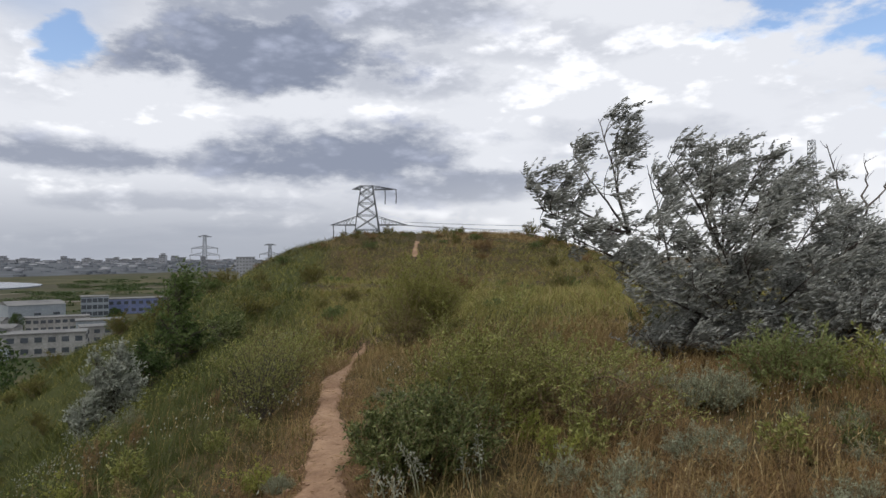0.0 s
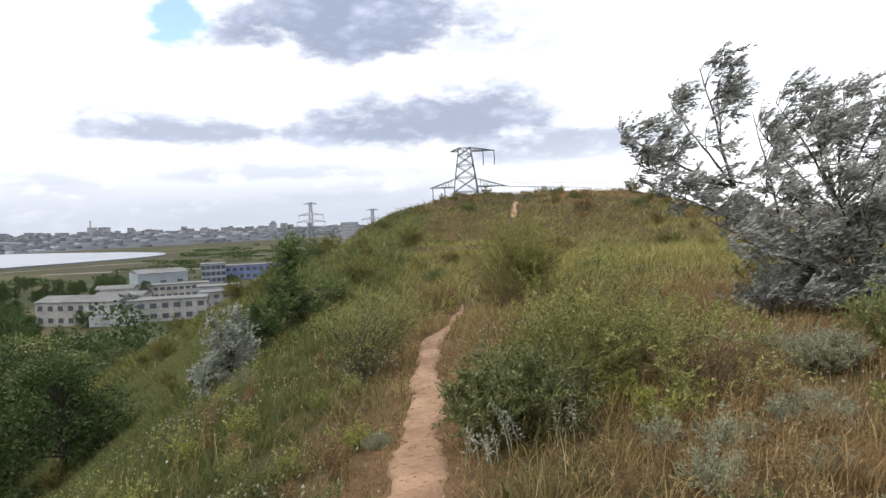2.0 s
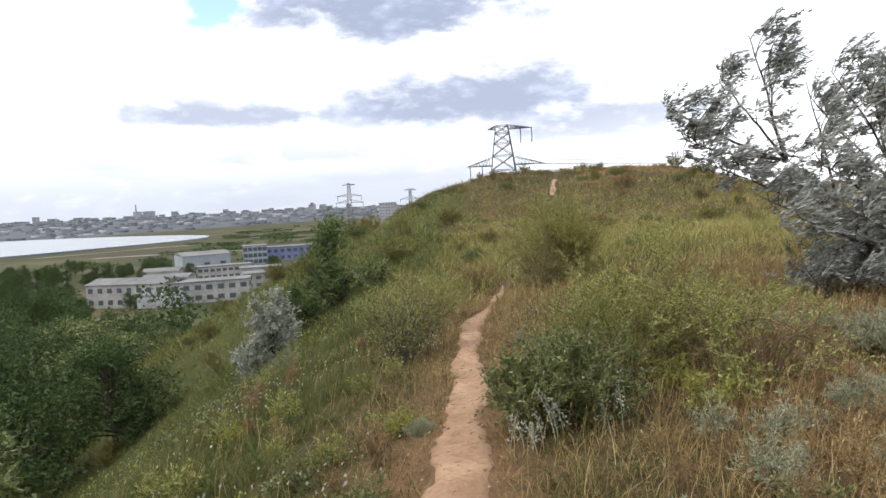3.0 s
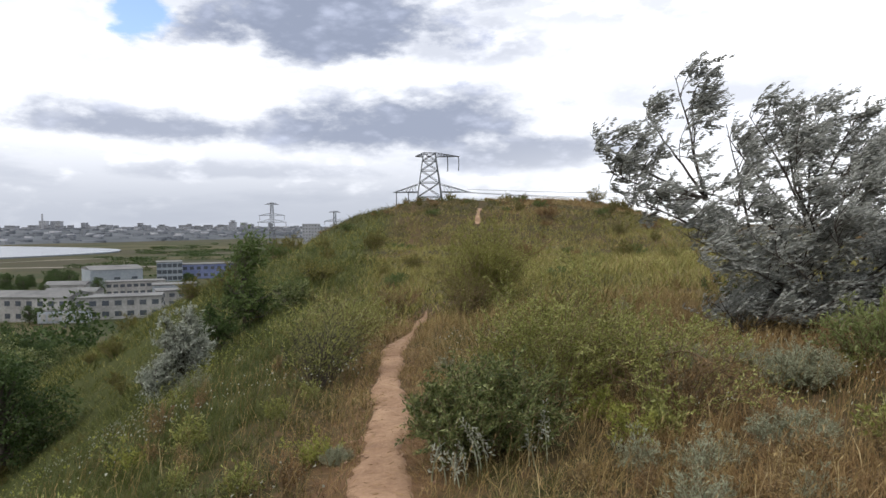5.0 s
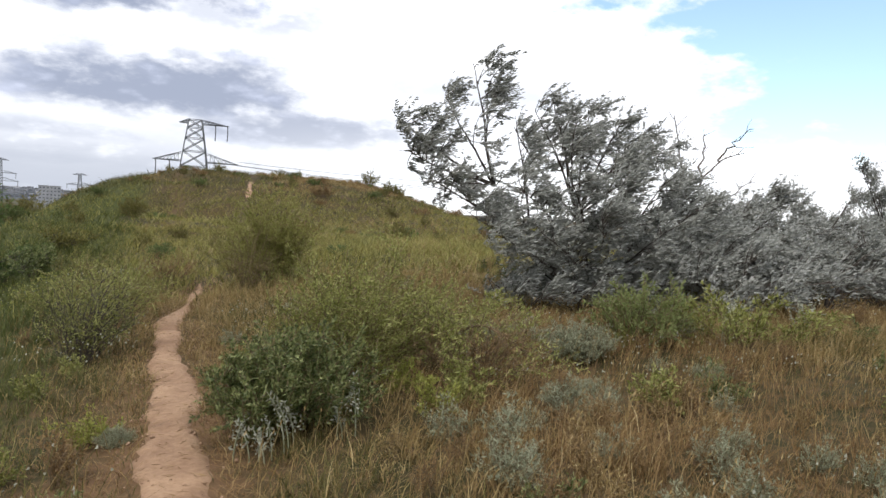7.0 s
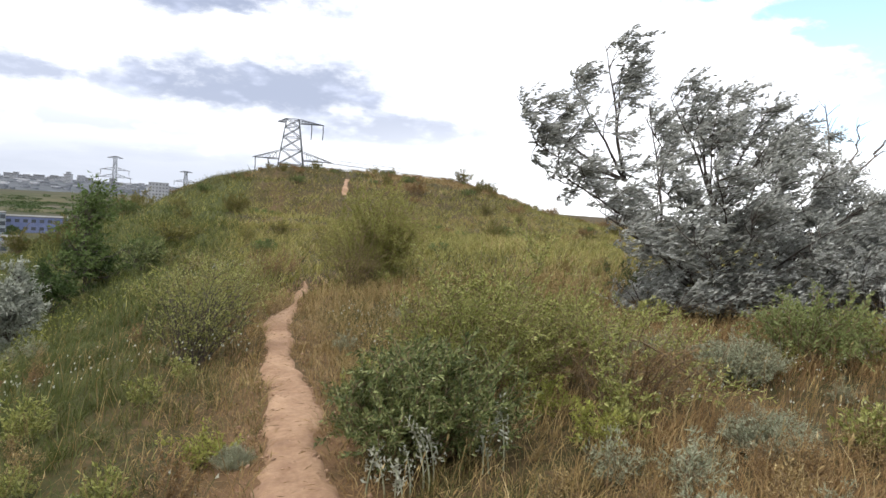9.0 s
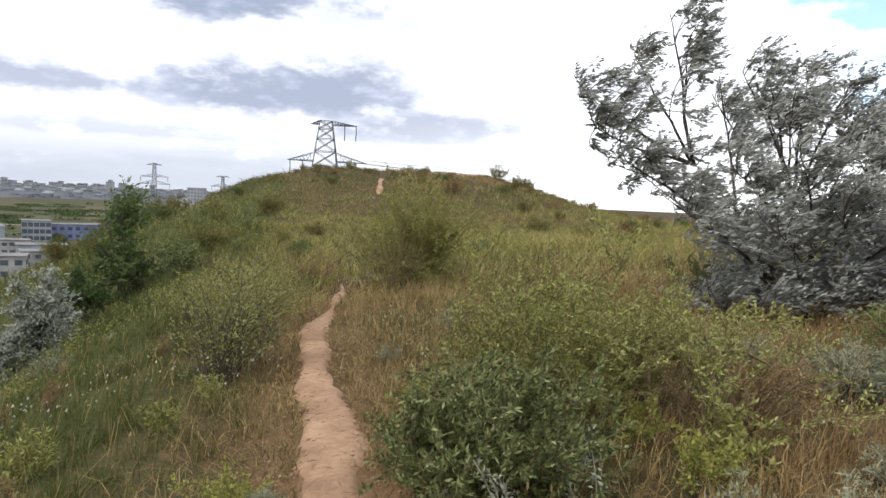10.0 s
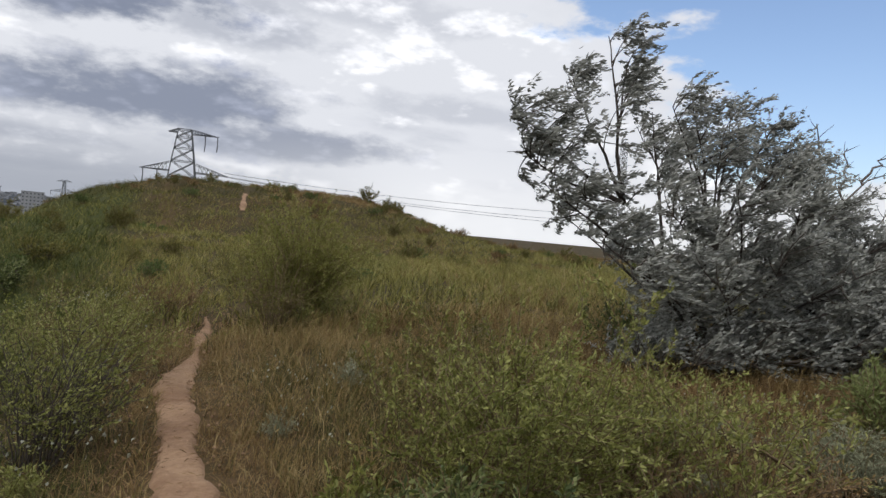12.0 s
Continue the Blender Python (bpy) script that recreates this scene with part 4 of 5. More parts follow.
# ---------- power line ----------
def lattice_pylon(at, turn, h, foot, waist, waist_h, top, arms, label, bar=0.16):
    """arms: (height, left reach, right reach, insulators [x, length]...)."""
    ob = thing("pylon", at, label, "pylon", "power line", turn)

    def corner(z):
        w = foot + (waist - foot) * z / waist_h if z < waist_h else waist + (top - waist) * (z - waist_h) / (h - waist_h)
        return [np.array([sx * w / 2, sy * w / 2, z]) for sx, sy in ((-1, -1), (1, -1), (1, 1), (-1, 1))]

    levels, z = [0.0], 0.0
    while z < h - 0.5:
        z += max(1.2, 0.85 * np.linalg.norm(corner(z)[0][:2]))
        levels.append(min(z, h))
    for c in range(4):
        pts = [corner(z)[c] for z in levels]
        child("leg", raw("leg", *tubes([(pts, np.full(len(pts), bar))], 4), M_STEEL), ob)
    for c in range(4):
        for z0, z1 in zip(levels, levels[1:]):
            a, b = corner(z0), corner(z1)
            for p, q, r in ((a[c], b[(c + 1) % 4], 0.65), (a[(c + 1) % 4], b[c], 0.65), (b[c], b[(c + 1) % 4], 0.6)):
                child("brace", raw("brace", *tubes([([p, q], [bar * r] * 2)], 4), M_STEEL), ob)
    for z, left, right, rise, hung in arms:
        w = abs(corner(z)[0][0])
        arm_of = {}
        for reach in (-left, right):
            if not reach:
                continue
            s = 1 if reach > 0 else -1
            tip = np.array([reach, 0, z])
            lines = []
            for sy in (-1, 1):
                lines.append(([np.array([s * w, sy * w, z]), tip], [bar * 0.8] * 2))
                lines.append(([np.array([s * w, sy * w, z + rise]), tip], [bar * 0.6] * 2))
            for f in np.linspace(0.1, 0.9, 7):
                x = s * w + (reach - s * w) * f
                zz = z + rise * (1 - f)
                lines.append(([np.array([x, -w * (1 - f), z]), np.array([x, w * (1 - f), z])], [bar * 0.4] * 2))
                lines.append(([np.array([x, -w * (1 - f), z]), np.array([x, -w * (1 - f), zz])], [bar * 0.4] * 2))
                lines.append(([np.array([x, -w * (1 - f), zz]), np.array([x + (reach - s * w) * 0.13, -w * (0.87 - f), z])], [bar * 0.4] * 2))
            arm_of[s] = child("crossarm", raw("crossarm", *tubes(lines, 4), M_STEEL), ob)
        for x, ln in hung:
            child("insulator", raw("insulator", *tubes([([np.array([x, 0, z]), np.array([x + 0.1, 0, z - ln * 0.5]), np.array([x, 0, z - ln])], [bar * 0.9] * 3)], 5), M_WIRE), arm_of[1 if x > 0 else -1])
    return ob


pz = base_z(4, 220)
lattice_pylon((4.0, 220, pz), 0, 24.0 - pz, 9.5, 7.0, 12.2 - pz, 3.6, [(12.0 - pz, 11.0, 12.4, 2.4, [(-10.3, 4.2), (-6.6, 3.4)]), (23.0 - pz, 4.4, 9.2, 1.0, [(5.6, 4.6), (9.0, 4.4)])],
              "wide grey lattice power pylon behind the hill", 0.165)
pz = base_z(-91, 450)
lattice_pylon((-91, 450, pz), 10, 16.8 - pz, 9.0, 3.6, 20.0, 1.6, [(4.5 - pz, 9, 9, 2.0, [(-8.5, 3), (8.5, 3)]), (8.8 - pz, 8.0, 8.0, 1.5, [(-7.5, 3), (7.5, 3)]), (15.8 - pz, 4.2, 4.2, 1.0, [])],
              "slim lattice pylon in the valley", 0.15)
pz = base_z(-69, 600)
lattice_pylon((-69, 600, pz), 10, 14.6 - pz, 9.0, 3.8, 20.0, 1.8, [(6.0 - pz, 9, 9, 2.0, [(-8.5, 3), (8.5, 3)]), (13.6 - pz, 5.0, 5.0, 1.2, [])],
              "slim lattice pylon on the plain", 0.18)
pz = base_z(113.6, 164)
lattice_pylon((113.6, 164, pz), 20, 30.3 - pz, 3.4, 2.0, 16.0, 1.2, [], "narrow lattice mast beyond the trees", 0.07)


def wire(a, b, sag, label="thin sagging power cable"):
    a, b = np.array(a, float), np.array(b, float)
    s = np.linspace(0, 1, 24)[:, None]
    pts = a + (b - a) * s - np.array([0, 0, 1.0]) * sag * 4 * s * (1 - s)
    tagged(new("power_cable", raw("power_cable", *tubes([(pts, np.full(24, WIRE_R))], 4), M_WIRE)), label, "cable", "power line")


for a, b in [((16.2, 220, 11.9), (150, 200, 10.5)), ((15.5, 220, 12.9), (152, 200, 13.2)), ((10.0, 220, 12.2), (150, 203, 9.0)),
             ((-6.5, 220, 8.2), (-76, 600, 5.8)), ((-3.0, 220, 9.0), (-62, 600, 5.8))]:
    wire(a, b, 2.0)


# ---------- valley buildings ----------
def box(name, x0, x1, y0, y1, z0, z1, mat, parent, label="", bevel=0.05):
    bm = bmesh.new()
    bmesh.ops.create_cube(bm, size=1.0, matrix=Matrix.Translation(((x0 + x1) / 2, (y0 + y1) / 2, (z0 + z1) / 2)) @ Matrix.Diagonal((x1 - x0, y1 - y0, z1 - z0, 1)))
    if bevel:
        bmesh.ops.bevel(bm, geom=bm.edges[:], offset=bevel, segments=1, affect="EDGES")
    return part(name, bm, mat, parent, label)


def shed(at, turn, w, d, h, wall_mat, rows, cols, label, roof_mat=None, win=(1.6, 1.7), gable=0.0, side_cols=0):
    """A flat- or low-gabled block with window bays on its front and one end."""
    x, y = at
    ob = thing("building", (x, y, base_z(x, y) - 0.6), label, "building", "valley works", turn)
    h += 0.6
    wall = box("wall", -w / 2, w / 2, 0, d, 0, h, wall_mat, ob)
    roof_mat = roof_mat or M_ROOF
    if gable:
        bm = bmesh.new()
        pts = [(-w / 2 - 0.3, -0.4, h), (w / 2 + 0.3, -0.4, h), (w / 2 + 0.3, d + 0.4, h), (-w / 2 - 0.3, d + 0.4, h), (-w / 2 - 0.3, d / 2, h + gable), (w / 2 + 0.3, d / 2, h + gable)]
        vs = [bm.verts.new(p) for p in pts]
        for f in ((0, 1, 5, 4), (2, 3, 4, 5), (0, 4, 3), (1, 2, 5), (3, 2, 1, 0)):
            bm.faces.new([vs[i] for i in f])
        part("roof", bm, roof_mat, ob)
    else:
        box("roof", -w / 2 - 0.3, w / 2 + 0.3, -0.3, d + 0.3, h, h + 0.45, roof_mat, ob)
    for r in range(rows):
        z = 0.6 + (h - 0.6) * (r + 0.5) / rows
        for c in range(cols):
            cx = -w / 2 + w * (c + 0.5) / cols
            box("window", cx - win[0] / 2, cx + win[0] / 2, -0.12, 0.1, z - win[1] / 2, z + win[1] / 2, M_PANE, ob, "", 0.0)
        for c in range(side_cols):
            cy = d * (c + 0.5) / side_cols
            box("window", w / 2 - 0.1, w / 2 + 0.12, cy - 0.8, cy + 0.8, z - win[1] / 2, z + win[1] / 2, M_PANE, ob, "", 0.0)
    return ob


shed((-134, 246), -8, 32, 14, 8.6, M_WHITE, 2, 8, "white plastered two-storey workshop with a grey gabled roof", None, (1.9, 1.7), 1.8)
shed((-104, 250), 16, 28, 12, 7.4, M_WHITE, 2, 7, "white flat-roofed works building with dark openings", None, (2.2, 1.7), 0.0, 3)
shed((-119, 240), 6, 14, 6, 4.0, M_WHITE, 1, 5, "low white annex of the works", None, (1.6, 1.6))
shed((-160, 384), 34, 26, 26, 9.5, M_GREYW, 1, 3, "grey metal-clad hall with shallow gable", None, (3.0, 1.2), 1.8)
shed((-144, 418), 20, 14, 16, 11.0, M_GREYW, 3, 5, "grey glazed office block", None, (2.4, 2.2))
shed((-128, 441), 22, 32, 16, 8.5, M_BLUE, 2, 8, "blue and white clad warehouse", None, (2.2, 1.8))
shed((-133, 340), 24, 26, 10, 6.5, M_WHITE, 2, 9, "white low office wing with a window band", None, (2.0, 1.4))
shed((-168, 344), 10, 18, 12, 5.0, M_WHITE, 1, 6, "small pale shed among trees", None, (1.6, 1.6), 1.5)
shed((-92, 286), 24, 22, 12, 6.0, M_WHITE, 2, 6, "white store building beside the works", None, (2.0, 1.4))
shed((-131.8, 890), 8, 22, 16, 34.5, M_HAZEWALL, 9, 6, "pale tower block on the plain", None, (1.6, 1.2))
shed((-140, 290), 4, 20, 10, 5.5, M_WHITE, 1, 5, "small white plastered store in the yard", None, (1.8, 1.6), 1.3)
shed((-104, 308), 20, 18, 12, 6.5, M_GREYW, 1, 3, "grey flat-roofed depot beside the works", None, (2.6, 1.4))
sgn = thing("sign_board", (-112, 229, base_z(-112, 229)), "long dark sign board with white lettering bars on posts", "sign", "", 8)
box("board", -8, 8, -0.2, 0.2, 1.6, 5.2, M_GREYW, sgn)
for i in range(7):
    box("letter_bar", -7.0 + i * 2.05, -5.6 + i * 2.05, -0.32, -0.2, 2.3, 4.5, M_WHITE, sgn, "plain white bar", 0.0)
for x in (-7, 0, 7):
    box("post", x - 0.2, x + 0.2, 0.2, 0.6, -1.0, 5.0, M_STEEL, sgn)

# works yard and a track across the plain
for name, pts, wd in [("yard", [(-150, 264), (-88, 268)], 9), ("yard", [(-175, 320), (-90, 330)], 14), ("track", [(-420, 620), (-270, 800), (-160, 1000), (-60, 1250)], 7), ("track", [(-330, 560), (-150, 600), (40, 640)], 6)]:
    xs = np.concatenate([np.linspace(a[0], b[0], 30) for a, b in zip(pts, pts[1:])])
    yy = np.concatenate([np.linspace(a[1], b[1], 30) for a, b in zip(pts, pts[1:])])
    V = []
    for x, y in zip(xs, yy):
        for s in (-1, -0.5, 0, 0.5, 1):
            V.append((x, y + s * wd, base_z(x, y + s * wd) + 0.25))
    ii = np.arange(len(V)).reshape(-1, 5)
    q = np.stack([ii[:-1, :-1], ii[:-1, 1:], ii[1:, 1:], ii[1:, :-1]], -1).reshape(-1, 4)
    tagged(new("road", raw("road", np.array(V), q, M_ASPHALT, True)), "pale dusty track in the valley", "road", "", "structure")

# lagoon
th = np.linspace(0, 2 * np.pi, 64, endpoint=False)
rr = 1 + 0.04 * np.sin(3 * th) + 0.03 * np.sin(5 * th + 1)
wy = LAGOON[1] + LAGOON[3] * rr * np.sin(th)
ring = np.stack([LAGOON[0] + LAGOON[2] * rr * np.cos(th) - 0.25 * (wy - LAGOON[1]), wy, np.full(64, -28.3)], -1)
tagged(new("water", raw("water", np.concatenate([ring, ring - np.array([0, 0, 4.0])]), [tuple(range(64))] + [(i, i + 64, (i + 1) % 64 + 64, (i + 1) % 64) for i in range(64)], M_WATER)),
       "pale still lagoon on the plain", "water", "", "structure")

# far town on a low rise
rng = np.random.default_rng(91)
bank = thing("far_town_rise", (0, 0, 0), "low wooded rise under the far town", "hill")
bank["kind"] = "structure"


def town_z(x, y):
    """Height of the rise: its foot draws back to the right."""
    foot = 1350 + 750 * float(ease(np.array(x), -900.0, -300.0))
    f = (y - foot) / (2450 - foot)
    top = 3.0 + 9.0 * (float(lattice(np.array(x / 260.0), np.array(3.0), 9)) - 0.5)
    return -31.5 + (top + 31.5) * min(max(f, 0.0), 1.0) ** 0.8


xs = np.linspace(-3300, 500, 120)
V = []
for x in xs:
    foot = 1350 + 750 * float(ease(np.array(x), -900.0, -300.0))
    low = float(ease(np.array(300.0 - x), 0, 500))
    for k in range(9):
        y = foot - 5 + (2455 - foot) * k / 8
        V.append((x, y, -31.5 + (town_z(x, y) + 31.5) * low))
    V.append((x, 3300, -34))
ii = np.arange(len(V)).reshape(-1, 10)
q = np.stack([ii[:-1, :-1], ii[:-1, 1:], ii[1:, 1:], ii[1:, :-1]], -1).reshape(-1, 4)
# blue-grey base colour holds the haze over far woods and roofs
M_RISE = rough_stuff("hazy_woods_and_roofs", (0.035, 0.043, 0.052), (0.09, 0.098, 0.11), 0.012, 0.05, 0.95, 0.0)
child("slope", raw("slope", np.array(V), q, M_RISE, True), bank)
# house grey shifted to blue, haze put into the colour
M_HAZEGREY = rough_stuff("hazy_grey_wall", (0.05, 0.058, 0.07), (0.15, 0.16, 0.18), 0.02, 0.3, 0.9, 0.0)
# low houses too small to pick apart, on the rise
r = np.random.default_rng(92)
cube_v = np.array([(sx, sy, sz) for sz in (0, 1) for sy in (-1, 1) for sx in (-1, 1)], float)
cube_f = np.array([(0, 1, 5, 4), (1, 3, 7, 5), (3, 2, 6, 7), (2, 0, 4, 6), (4, 5, 7, 6)])
for mat, nm, lab, count in ((M_HAZEWALL, "far_houses", "small pale houses scattered over the far rise", 170), (M_HAZEGREY, "far_roofs", "small houses scattered over the far rise, haze-grey in colour", 800)):
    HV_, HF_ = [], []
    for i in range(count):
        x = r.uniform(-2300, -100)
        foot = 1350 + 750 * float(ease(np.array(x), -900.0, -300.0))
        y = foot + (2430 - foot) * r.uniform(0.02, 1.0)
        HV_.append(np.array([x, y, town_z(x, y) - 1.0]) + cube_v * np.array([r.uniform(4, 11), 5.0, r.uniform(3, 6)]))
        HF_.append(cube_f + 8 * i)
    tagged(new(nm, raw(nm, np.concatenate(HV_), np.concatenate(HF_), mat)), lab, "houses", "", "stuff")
for i in range(230):
    x = rng.uniform(-2700, -200)
    y = rng.uniform(2200, 2440)
    w, h = rng.uniform(10, 30), rng.choice([7, 9, 12, 16, 24], p=[0.3, 0.3, 0.2, 0.14, 0.06])
    ob = thing("town_block", (x, y, town_z(x, y)), "pale far-off block of flats in the town", "building", "far town", rng.uniform(-20, 20))
    box("wall", -w / 2, w / 2, 0, 14, -3, h, M_HAZEWALL, ob, "", 0.0)
    box("roof", -w / 2 - 0.5, w / 2 + 0.5, -0.5, 14.5, h, h + 1.0, M_ROOF, ob, "", 0.0)
    for r_ in range(int(h / 4)):
        box("window_band", -w / 2 + 1, w / 2 - 1, -0.3, 0.2, 2 + r_ * 4, 3.2 + r_ * 4, M_PANE, ob, "", 0.0)
stack = thing("chimney_stack", (-1138, 2200, town_z(-1138, 2200) - 4), "tall thin factory chimney over the far town", "chimney")
child("shaft", raw("shaft", *tubes([(np.array([(0, 0, 0), (0, 0, 32.0), (0, 0, 52.0)]), [3.4, 2.6, 2.0])], 12), M_HAZEWALL), stack)
child("rim", raw("rim", *tubes([(np.array([(0, 0, 51.0), (0, 0, 52.5), (0, 0, 53.0)]), [2.4, 2.5, 2.3])], 12), M_ROOF), stack)


# ---------- grass and small herbs ----------
def clear_of_path(x, y, extra=0.0):
    return np.abs(x - path_x(y)) > path_half(y) * (1 + 0.5 * ease(y, 44, 46)) * (1 - ease(y, 11.5, 13.5) * (1 - ease(y, 44, 46))) * (0.75 + 0.5 * lattice(x * 6, y * 6, 6)) + extra


def dryness(x, y):
    d = 0.32 + 0.42 * ease(x - path_x(y), 0.3, 2.5) * (1 - 0.7 * ease(y, 7, 11)) + np.where(x > path_x(y), 0.3, 0.12) * np.exp(-((x - path_x(y)) / 0.7) ** 2) * (1 - ease(y, 8, 12))
    d -= 0.25 * ease(-x, 1.5, 4.0) * ease(y, 4, 9)
    d -= 0.14 * ease(y, 24, 34) + 0.2 * ease(edge_x(y) - x, -1.0, 3.0) * ease(y, 10, 20)
    d += 0.15 * ease(x, 1.2, 2.5) * ease(9 - y, 0, 3)
    d += (0.55 * ease(x, 4.0, 11.0) * ease(y, 46, 56) + (lattice(x * 0.16, y * 0.10, 16) - 0.5) * 0.9) * ease(y, 22, 32)
    return d + (lattice(x * 0.55, y * 0.55, 15) - 0.5) * 0.9


def tuft_mesh(rng, x, y, h, w, lean, segs=2):
    n = len(x)
    z = land(x, y) - 0.02
    foot = np.stack([x, y, z], -1)
    th = rng.uniform(0, 2 * np.pi, n)
    tilt = rng.uniform(0.05, 0.55, n) * lean
    out = np.stack([np.cos(th) * tilt * 1.9 + 0.07, np.sin(th) * tilt * 1.9 + 0.02, np.ones(n)], -1)
    face = rng.uniform(0, 2 * np.pi, n)
    side = np.stack([np.cos(face), np.sin(face), np.zeros(n)], -1) * (w / 2)[:, None]
    H = h[:, None]
    mid = foot + out * H * 0.55 * np.array([0.7, 0.7, 1.0])
    tip = foot + out * H * np.array([1.5, 1.5, 0.93])
    if segs == 1:
        V = np.stack([foot - side, foot + side, tip], 1).reshape(-1, 3)
        return V, np.arange(3 * n).reshape(n, 3)
    V = np.stack([foot - side, foot + side, mid + side * 0.8, mid - side * 0.8, tip], 1).reshape(-1, 3)
    b = (np.arange(n) * 5)[:, None]
    F = np.concatenate([b + np.array([0, 1, 2]), b + np.array([0, 2, 3]), b + np.array([3, 2, 4])], 0)
    return V, F


def sow(seed, count, x0, x1, y0, y1, hlo, hhi, width, segs, names, clump=0.5, near=0.0):
    r = np.random.default_rng(seed)
    x, y = r.uniform(x0, x1, count), r.uniform(y0, y1, count)
    cx, cy = r.normal(0, clump * 0.12, count), r.normal(0, clump * 0.12, count)
    q = 0.30
    gxp, gyp = np.floor(x / q) * q, np.floor(y / q) * q
    jx, jy = lattice(gxp * 9.1, gyp * 9.1, 21) * q, lattice(gxp * 7.3, gyp * 8.7, 22) * q
    tight = r.uniform(size=count) < 0.6
    x = np.where(tight, gxp + jx + cx, x)
    y = np.where(tight, gyp + jy + cy, y)
    keep = clear_of_path(x, y, near)
    bare = 0.5 * lattice(x * 0.9, y * 0.9, 31) + 0.5 * lattice(x * 2.7, y * 2.7, 32)
    shoulder = np.exp(-((x - path_x(y)) / 0.65) ** 2)
    keep &= r.uniform(size=count) > 0.8 * shoulder * (1 - 0.6 * ease(y, 4.0, 6.0)) * (1 - ease(y, 10, 13))
    keep &= r.uniform(size=count) > 0.75 * ease(0.48 - bare, 0.0, 0.2)
    x, y = x[keep], y[keep]
    n = len(x)
    tall = 0.35 + 0.75 * lattice(x * 1.1, y * 1.1, 41) + 0.75 * lattice(x * 3.3, y * 3.3, 42) ** 2
    h = r.uniform(hlo, hhi, n) * tall * (1 - (0.6 - 0.25 * ease(y, 4.0, 6.0)) * np.exp(-((x - path_x(y)) / 0.45) ** 2))
    w = width * r.uniform(0.6, 1.4, n)
    d = dryness(x, y) + r.normal(0, 0.16, n)
    # lush spread: the slope's own green, also standing in for shade by the path
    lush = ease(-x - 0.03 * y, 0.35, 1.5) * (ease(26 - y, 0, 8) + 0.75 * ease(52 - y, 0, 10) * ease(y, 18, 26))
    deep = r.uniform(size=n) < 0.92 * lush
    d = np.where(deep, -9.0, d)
    # meadow mix puts sunlight into the grass colour of the mid distance
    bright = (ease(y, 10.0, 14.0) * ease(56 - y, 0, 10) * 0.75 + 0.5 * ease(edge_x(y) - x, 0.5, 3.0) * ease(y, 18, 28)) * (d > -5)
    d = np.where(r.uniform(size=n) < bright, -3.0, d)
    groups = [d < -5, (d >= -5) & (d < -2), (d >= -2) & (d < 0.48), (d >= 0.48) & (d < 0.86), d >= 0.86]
    for sel, mat, nm, lab in zip(groups, (M_LUSH, M_MEADOW, M_GREEN, M_DRY, M_RUST), names, ("lush green slope grass, with some shade in its colour", "yellow-green meadow grass with sunlight in its colour", "green and yellowing wild grass", "dry straw-coloured wild grass", "rusty brown dry grass")):
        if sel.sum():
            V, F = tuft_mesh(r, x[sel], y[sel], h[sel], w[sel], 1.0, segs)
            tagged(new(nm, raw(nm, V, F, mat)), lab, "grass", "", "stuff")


GN = ("lush_grass", "meadow_grass", "green_grass", "dry_grass", "rusty_grass")
sow(101, 340000, -6.5, 8.5, 1.2, 12.0, 0.05, 0.23, 0.0042, 2, GN)
sow(102, 130000, -9.0, 20.0, 11.0, 30.0, 0.10, 0.38, 0.012, 2, GN)
sow(103, 230000, -26.0, 40.0, 28.0, 80.0, 0.12, 0.42, 0.032, 1, GN)
sow(104, 60000, 8.0, 40.0, 2.0, 28.0, 0.15, 0.5, 0.016, 1, GN)
sow(105, 110000, -22.0, -6.0, 3.0, 40.0, 0.10, 0.32, 0.013, 1, GN)
sow(106, 90000, -6.5, 8.5, -5.0, 1.3, 0.05, 0.23, 0.006, 1, GN)

# short dead stubble on the worn shoulders of the path
r = np.random.default_rng(111)
sy = r.uniform(-3.0, 12.5, 46000)
sx = path_x(sy) + r.normal(0, 0.45, 46000)
ok = clear_of_path(sx, sy, 0.02) & (lattice(sx * 3.0, sy * 3.0, 71) > 0.25 * r.uniform(size=46000))
sx, sy = sx[ok], sy[ok]
V, F = tuft_mesh(r, sx, sy, r.uniform(0.02, 0.09, len(sx)), 0.0045 * r.uniform(0.6, 1.4, len(sx)), 3.0, 2)
tagged(new("dead_stubble", raw("dead_stubble", V, F, M_RUST)), "short dead reddish grass stubble by the path", "grass", "", "stuff")

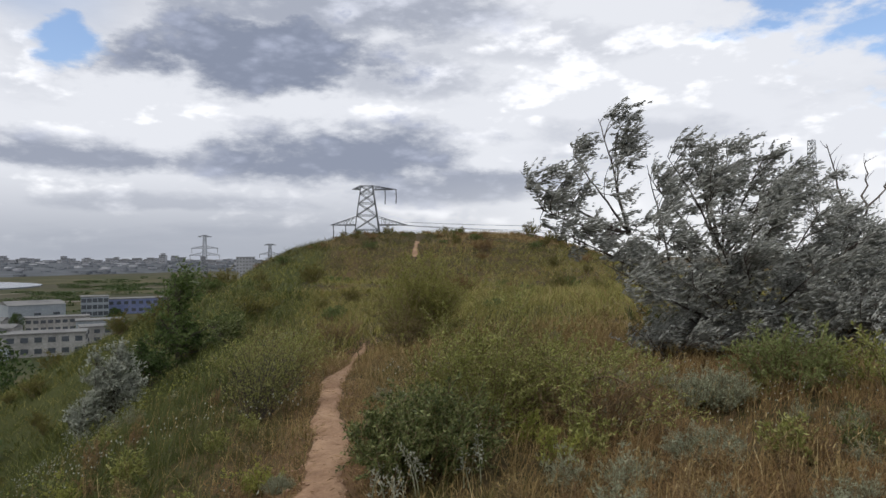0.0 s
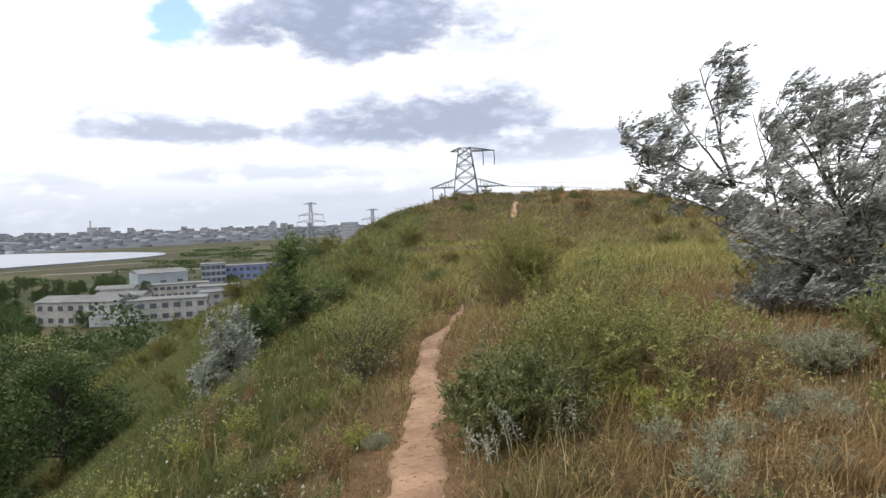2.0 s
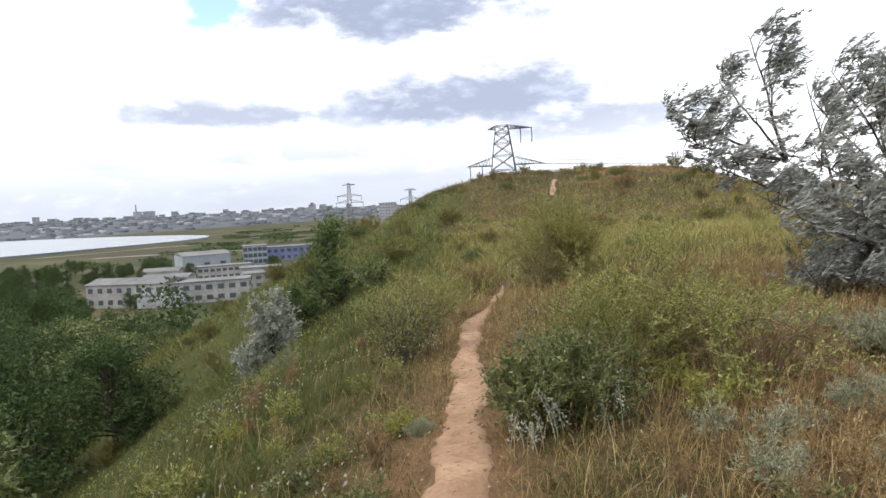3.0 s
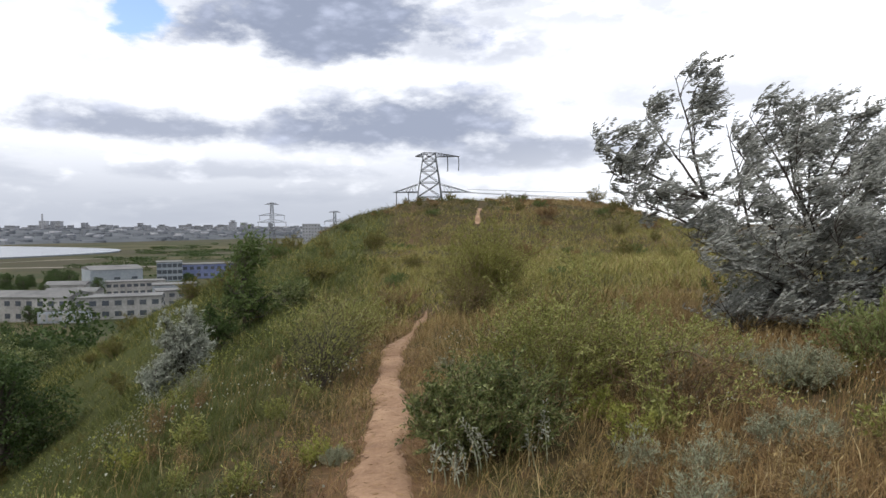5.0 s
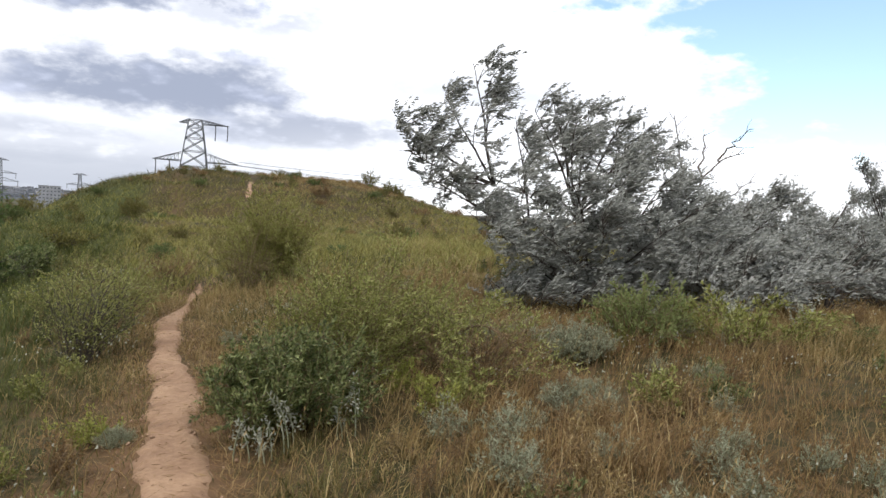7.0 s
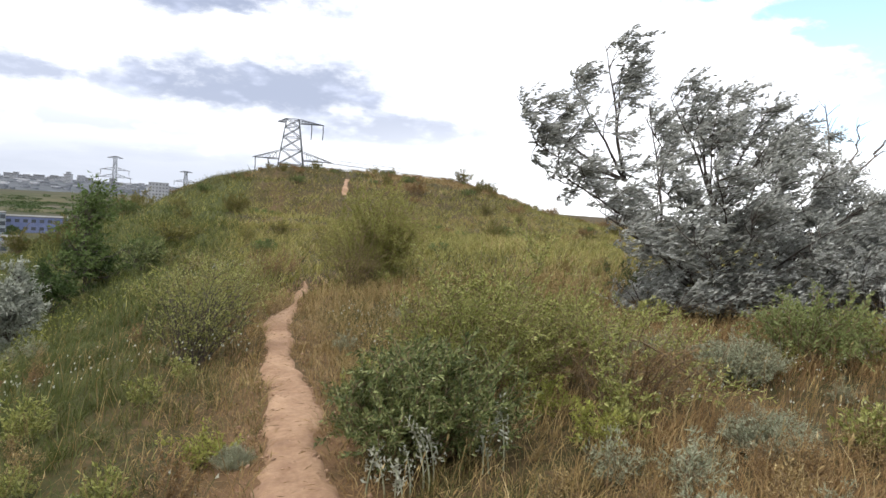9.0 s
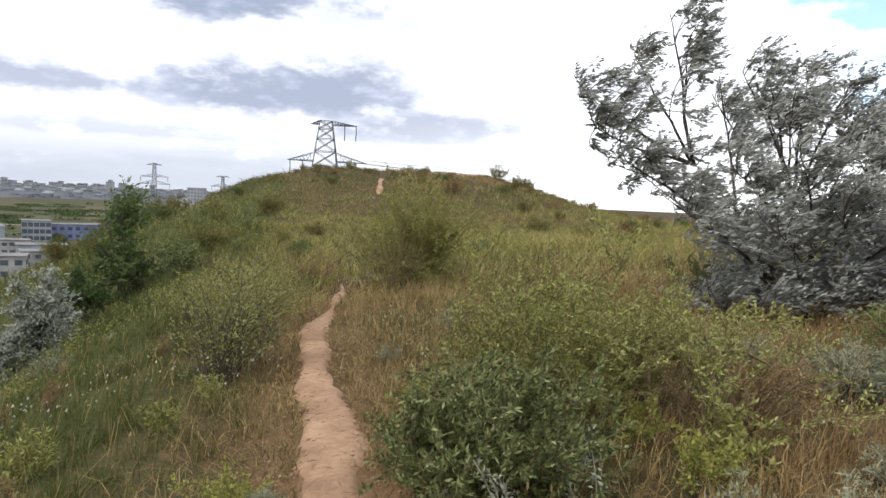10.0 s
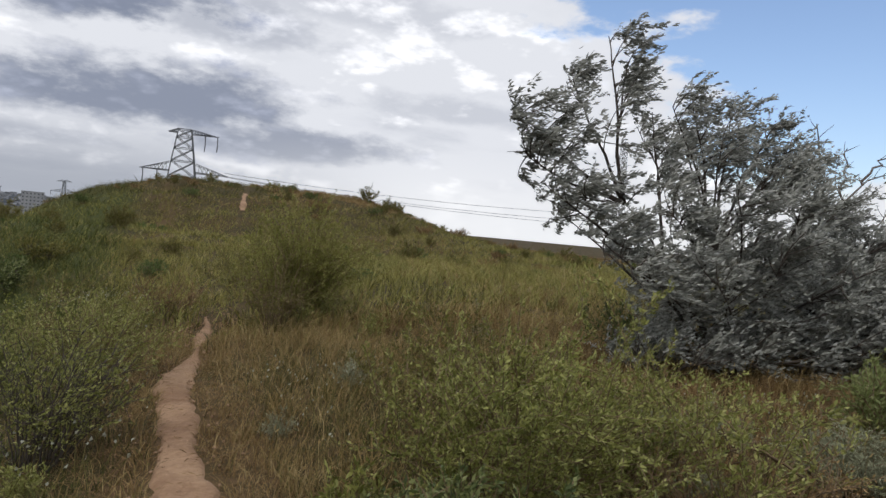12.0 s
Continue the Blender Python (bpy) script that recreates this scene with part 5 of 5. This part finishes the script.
# seed heads and tiny blooms on stalks
def heads(seed, count, x0, x1, y0, y1, h, length, width, mat, name, label, keepf):
    r = np.random.default_rng(seed)
    x, y = r.uniform(x0, x1, count), r.uniform(y0, y1, count)
    ok = clear_of_path(x, y, 0.12) & (r.uniform(size=count) < keepf(x, y))
    x, y = x[ok], y[ok]
    n = len(x)
    hh = h * r.uniform(0.6, 1.2, n)
    z = land(x, y) + hh
    at = np.stack([x + 0.2 * hh + r.normal(0, 0.25, n) * hh, y + r.normal(0, 0.25, n) * hh, z], -1)
    V, F = blades(r, at, r.normal(0, 0.3, (n, 3)) + np.array([0.4, 0, 1.0]), length * r.uniform(0.7, 1.3, n), width * r.uniform(0.7, 1.3, n), 0.5)
    sx = np.stack([x, y, land(x, y)], -1)
    wd = np.array([0.0015, 0.0, 0.0])
    SV = np.stack([sx - wd, sx + wd, at + wd, at - wd], 1).reshape(-1, 3)
    SF = np.arange(4 * n).reshape(n, 4) + len(V)
    me = raw(name, np.concatenate([V, SV]), np.concatenate([F, SF]), mat)
    me.materials.append(M_GREEN if mat != M_DRY else M_DRY)
    me.polygons.foreach_set("material_index", np.repeat(np.array([0, 1], np.int32), n))
    tagged(new(name, me), label, "herbs", "", "stuff")


heads(201, 9000, -4, 8, 2.0, 12.0, 0.24, 0.04, 0.008, M_DRY, "seed_heads", "dry seed heads of wild grass", lambda x, y: 0.25 + 0.75 * ease(x, 0.5, 2.5))
heads(202, 4200, -6, -0.6, 2.0, 16.0, 0.26, 0.026, 0.018, M_PALE, "white_blooms", "tiny whitish blooms on the grassy slope", lambda x, y: (lattice(x * 0.8, y * 0.8, 55) > 0.5) * 0.8)
heads(203, 2600, 0.2, 8, 2.5, 9.0, 0.2, 0.02, 0.012, M_PALE, "white_blooms", "tiny whitish blooms in dry grass", lambda x, y: (lattice(x * 0.8, y * 0.8, 56) > 0.5) * 0.8)
heads(204, 2200, -7, -2.0, 6.0, 18.0, 0.35, 0.03, 0.025, M_YELLOW, "yellow_blooms", "pale yellow umbels on the slope", lambda x, y: (lattice(x * 0.6, y * 0.6, 57) > 0.55) * 0.7)

# dry straw lying on the path
r = np.random.default_rng(302)
ly = r.uniform(-2, 13, 1500)
lx = path_x(ly) + r.normal(0, 0.2, 1500)
la = np.stack([lx, ly, land(lx, ly) + 0.034], -1)
v, f = blades(r, la, np.stack([r.normal(0, 1, 1500), r.normal(0, 1, 1500), r.normal(0.04, 0.04, 1500)], -1), r.uniform(0.02, 0.10, 1500), r.uniform(0.002, 0.005, 1500), 0.1)
tagged(new("straw_litter", raw("straw_litter", v, f, M_RUST)), "dry straw bits lying on the clay path", "litter", "", "stuff")

# the path again where it climbs the hill
ys2 = np.arange(48.0, 54, 0.2)
HV = [(float(path_x(np.array(y))) + c * (0.08 + 0.16 * float(lattice(np.array(c * 3.0), np.array(y * 1.7), 66))), y, base_z(float(path_x(np.array(y))) + c * 0.24, y) + 0.05) for y in ys2 for c in (-1.0, -0.4, 0.3, 1.0)]
hi = np.arange(len(HV)).reshape(-1, 4)
hq = np.stack([hi[:-1, :-1], hi[:-1, 1:], hi[1:, 1:], hi[1:, :-1]], -1).reshape(-1, 4)
tagged(new("footpath", raw("footpath", np.array(HV), hq, M_DIRT, True)), "bare clay of the path climbing the hill", "path", "", "structure")

# crumbs of clay on the path
r = np.random.default_rng(301)
cy = r.uniform(1.5, 14, 900)
cx = path_x(cy) + r.normal(0, 0.16, 900)
sz = r.uniform(0.004, 0.016, 900)
oct_v = np.array([(1, 0, 0), (0, 1, 0), (-1, 0, 0), (0, -1, 0), (0, 0, 0.8), (0, 0, -0.8)])
oct_f = np.array([(0, 1, 4), (1, 2, 4), (2, 3, 4), (3, 0, 4), (1, 0, 5), (2, 1, 5), (3, 2, 5), (0, 3, 5)])
cv = np.stack([cx, cy, land(cx, cy) + 0.024], -1)[:, None] + oct_v[None] * sz[:, None, None] * r.uniform(0.6, 1.3, (900, 6, 1))
cf = (oct_f[None] + (np.arange(900) * 6)[:, None, None]).reshape(-1, 3)
tagged(new("clay_crumbs", raw("clay_crumbs", cv.reshape(-1, 3), cf, M_CLOD)), "loose crumbs of clay on the path", "soil", "", "stuff")
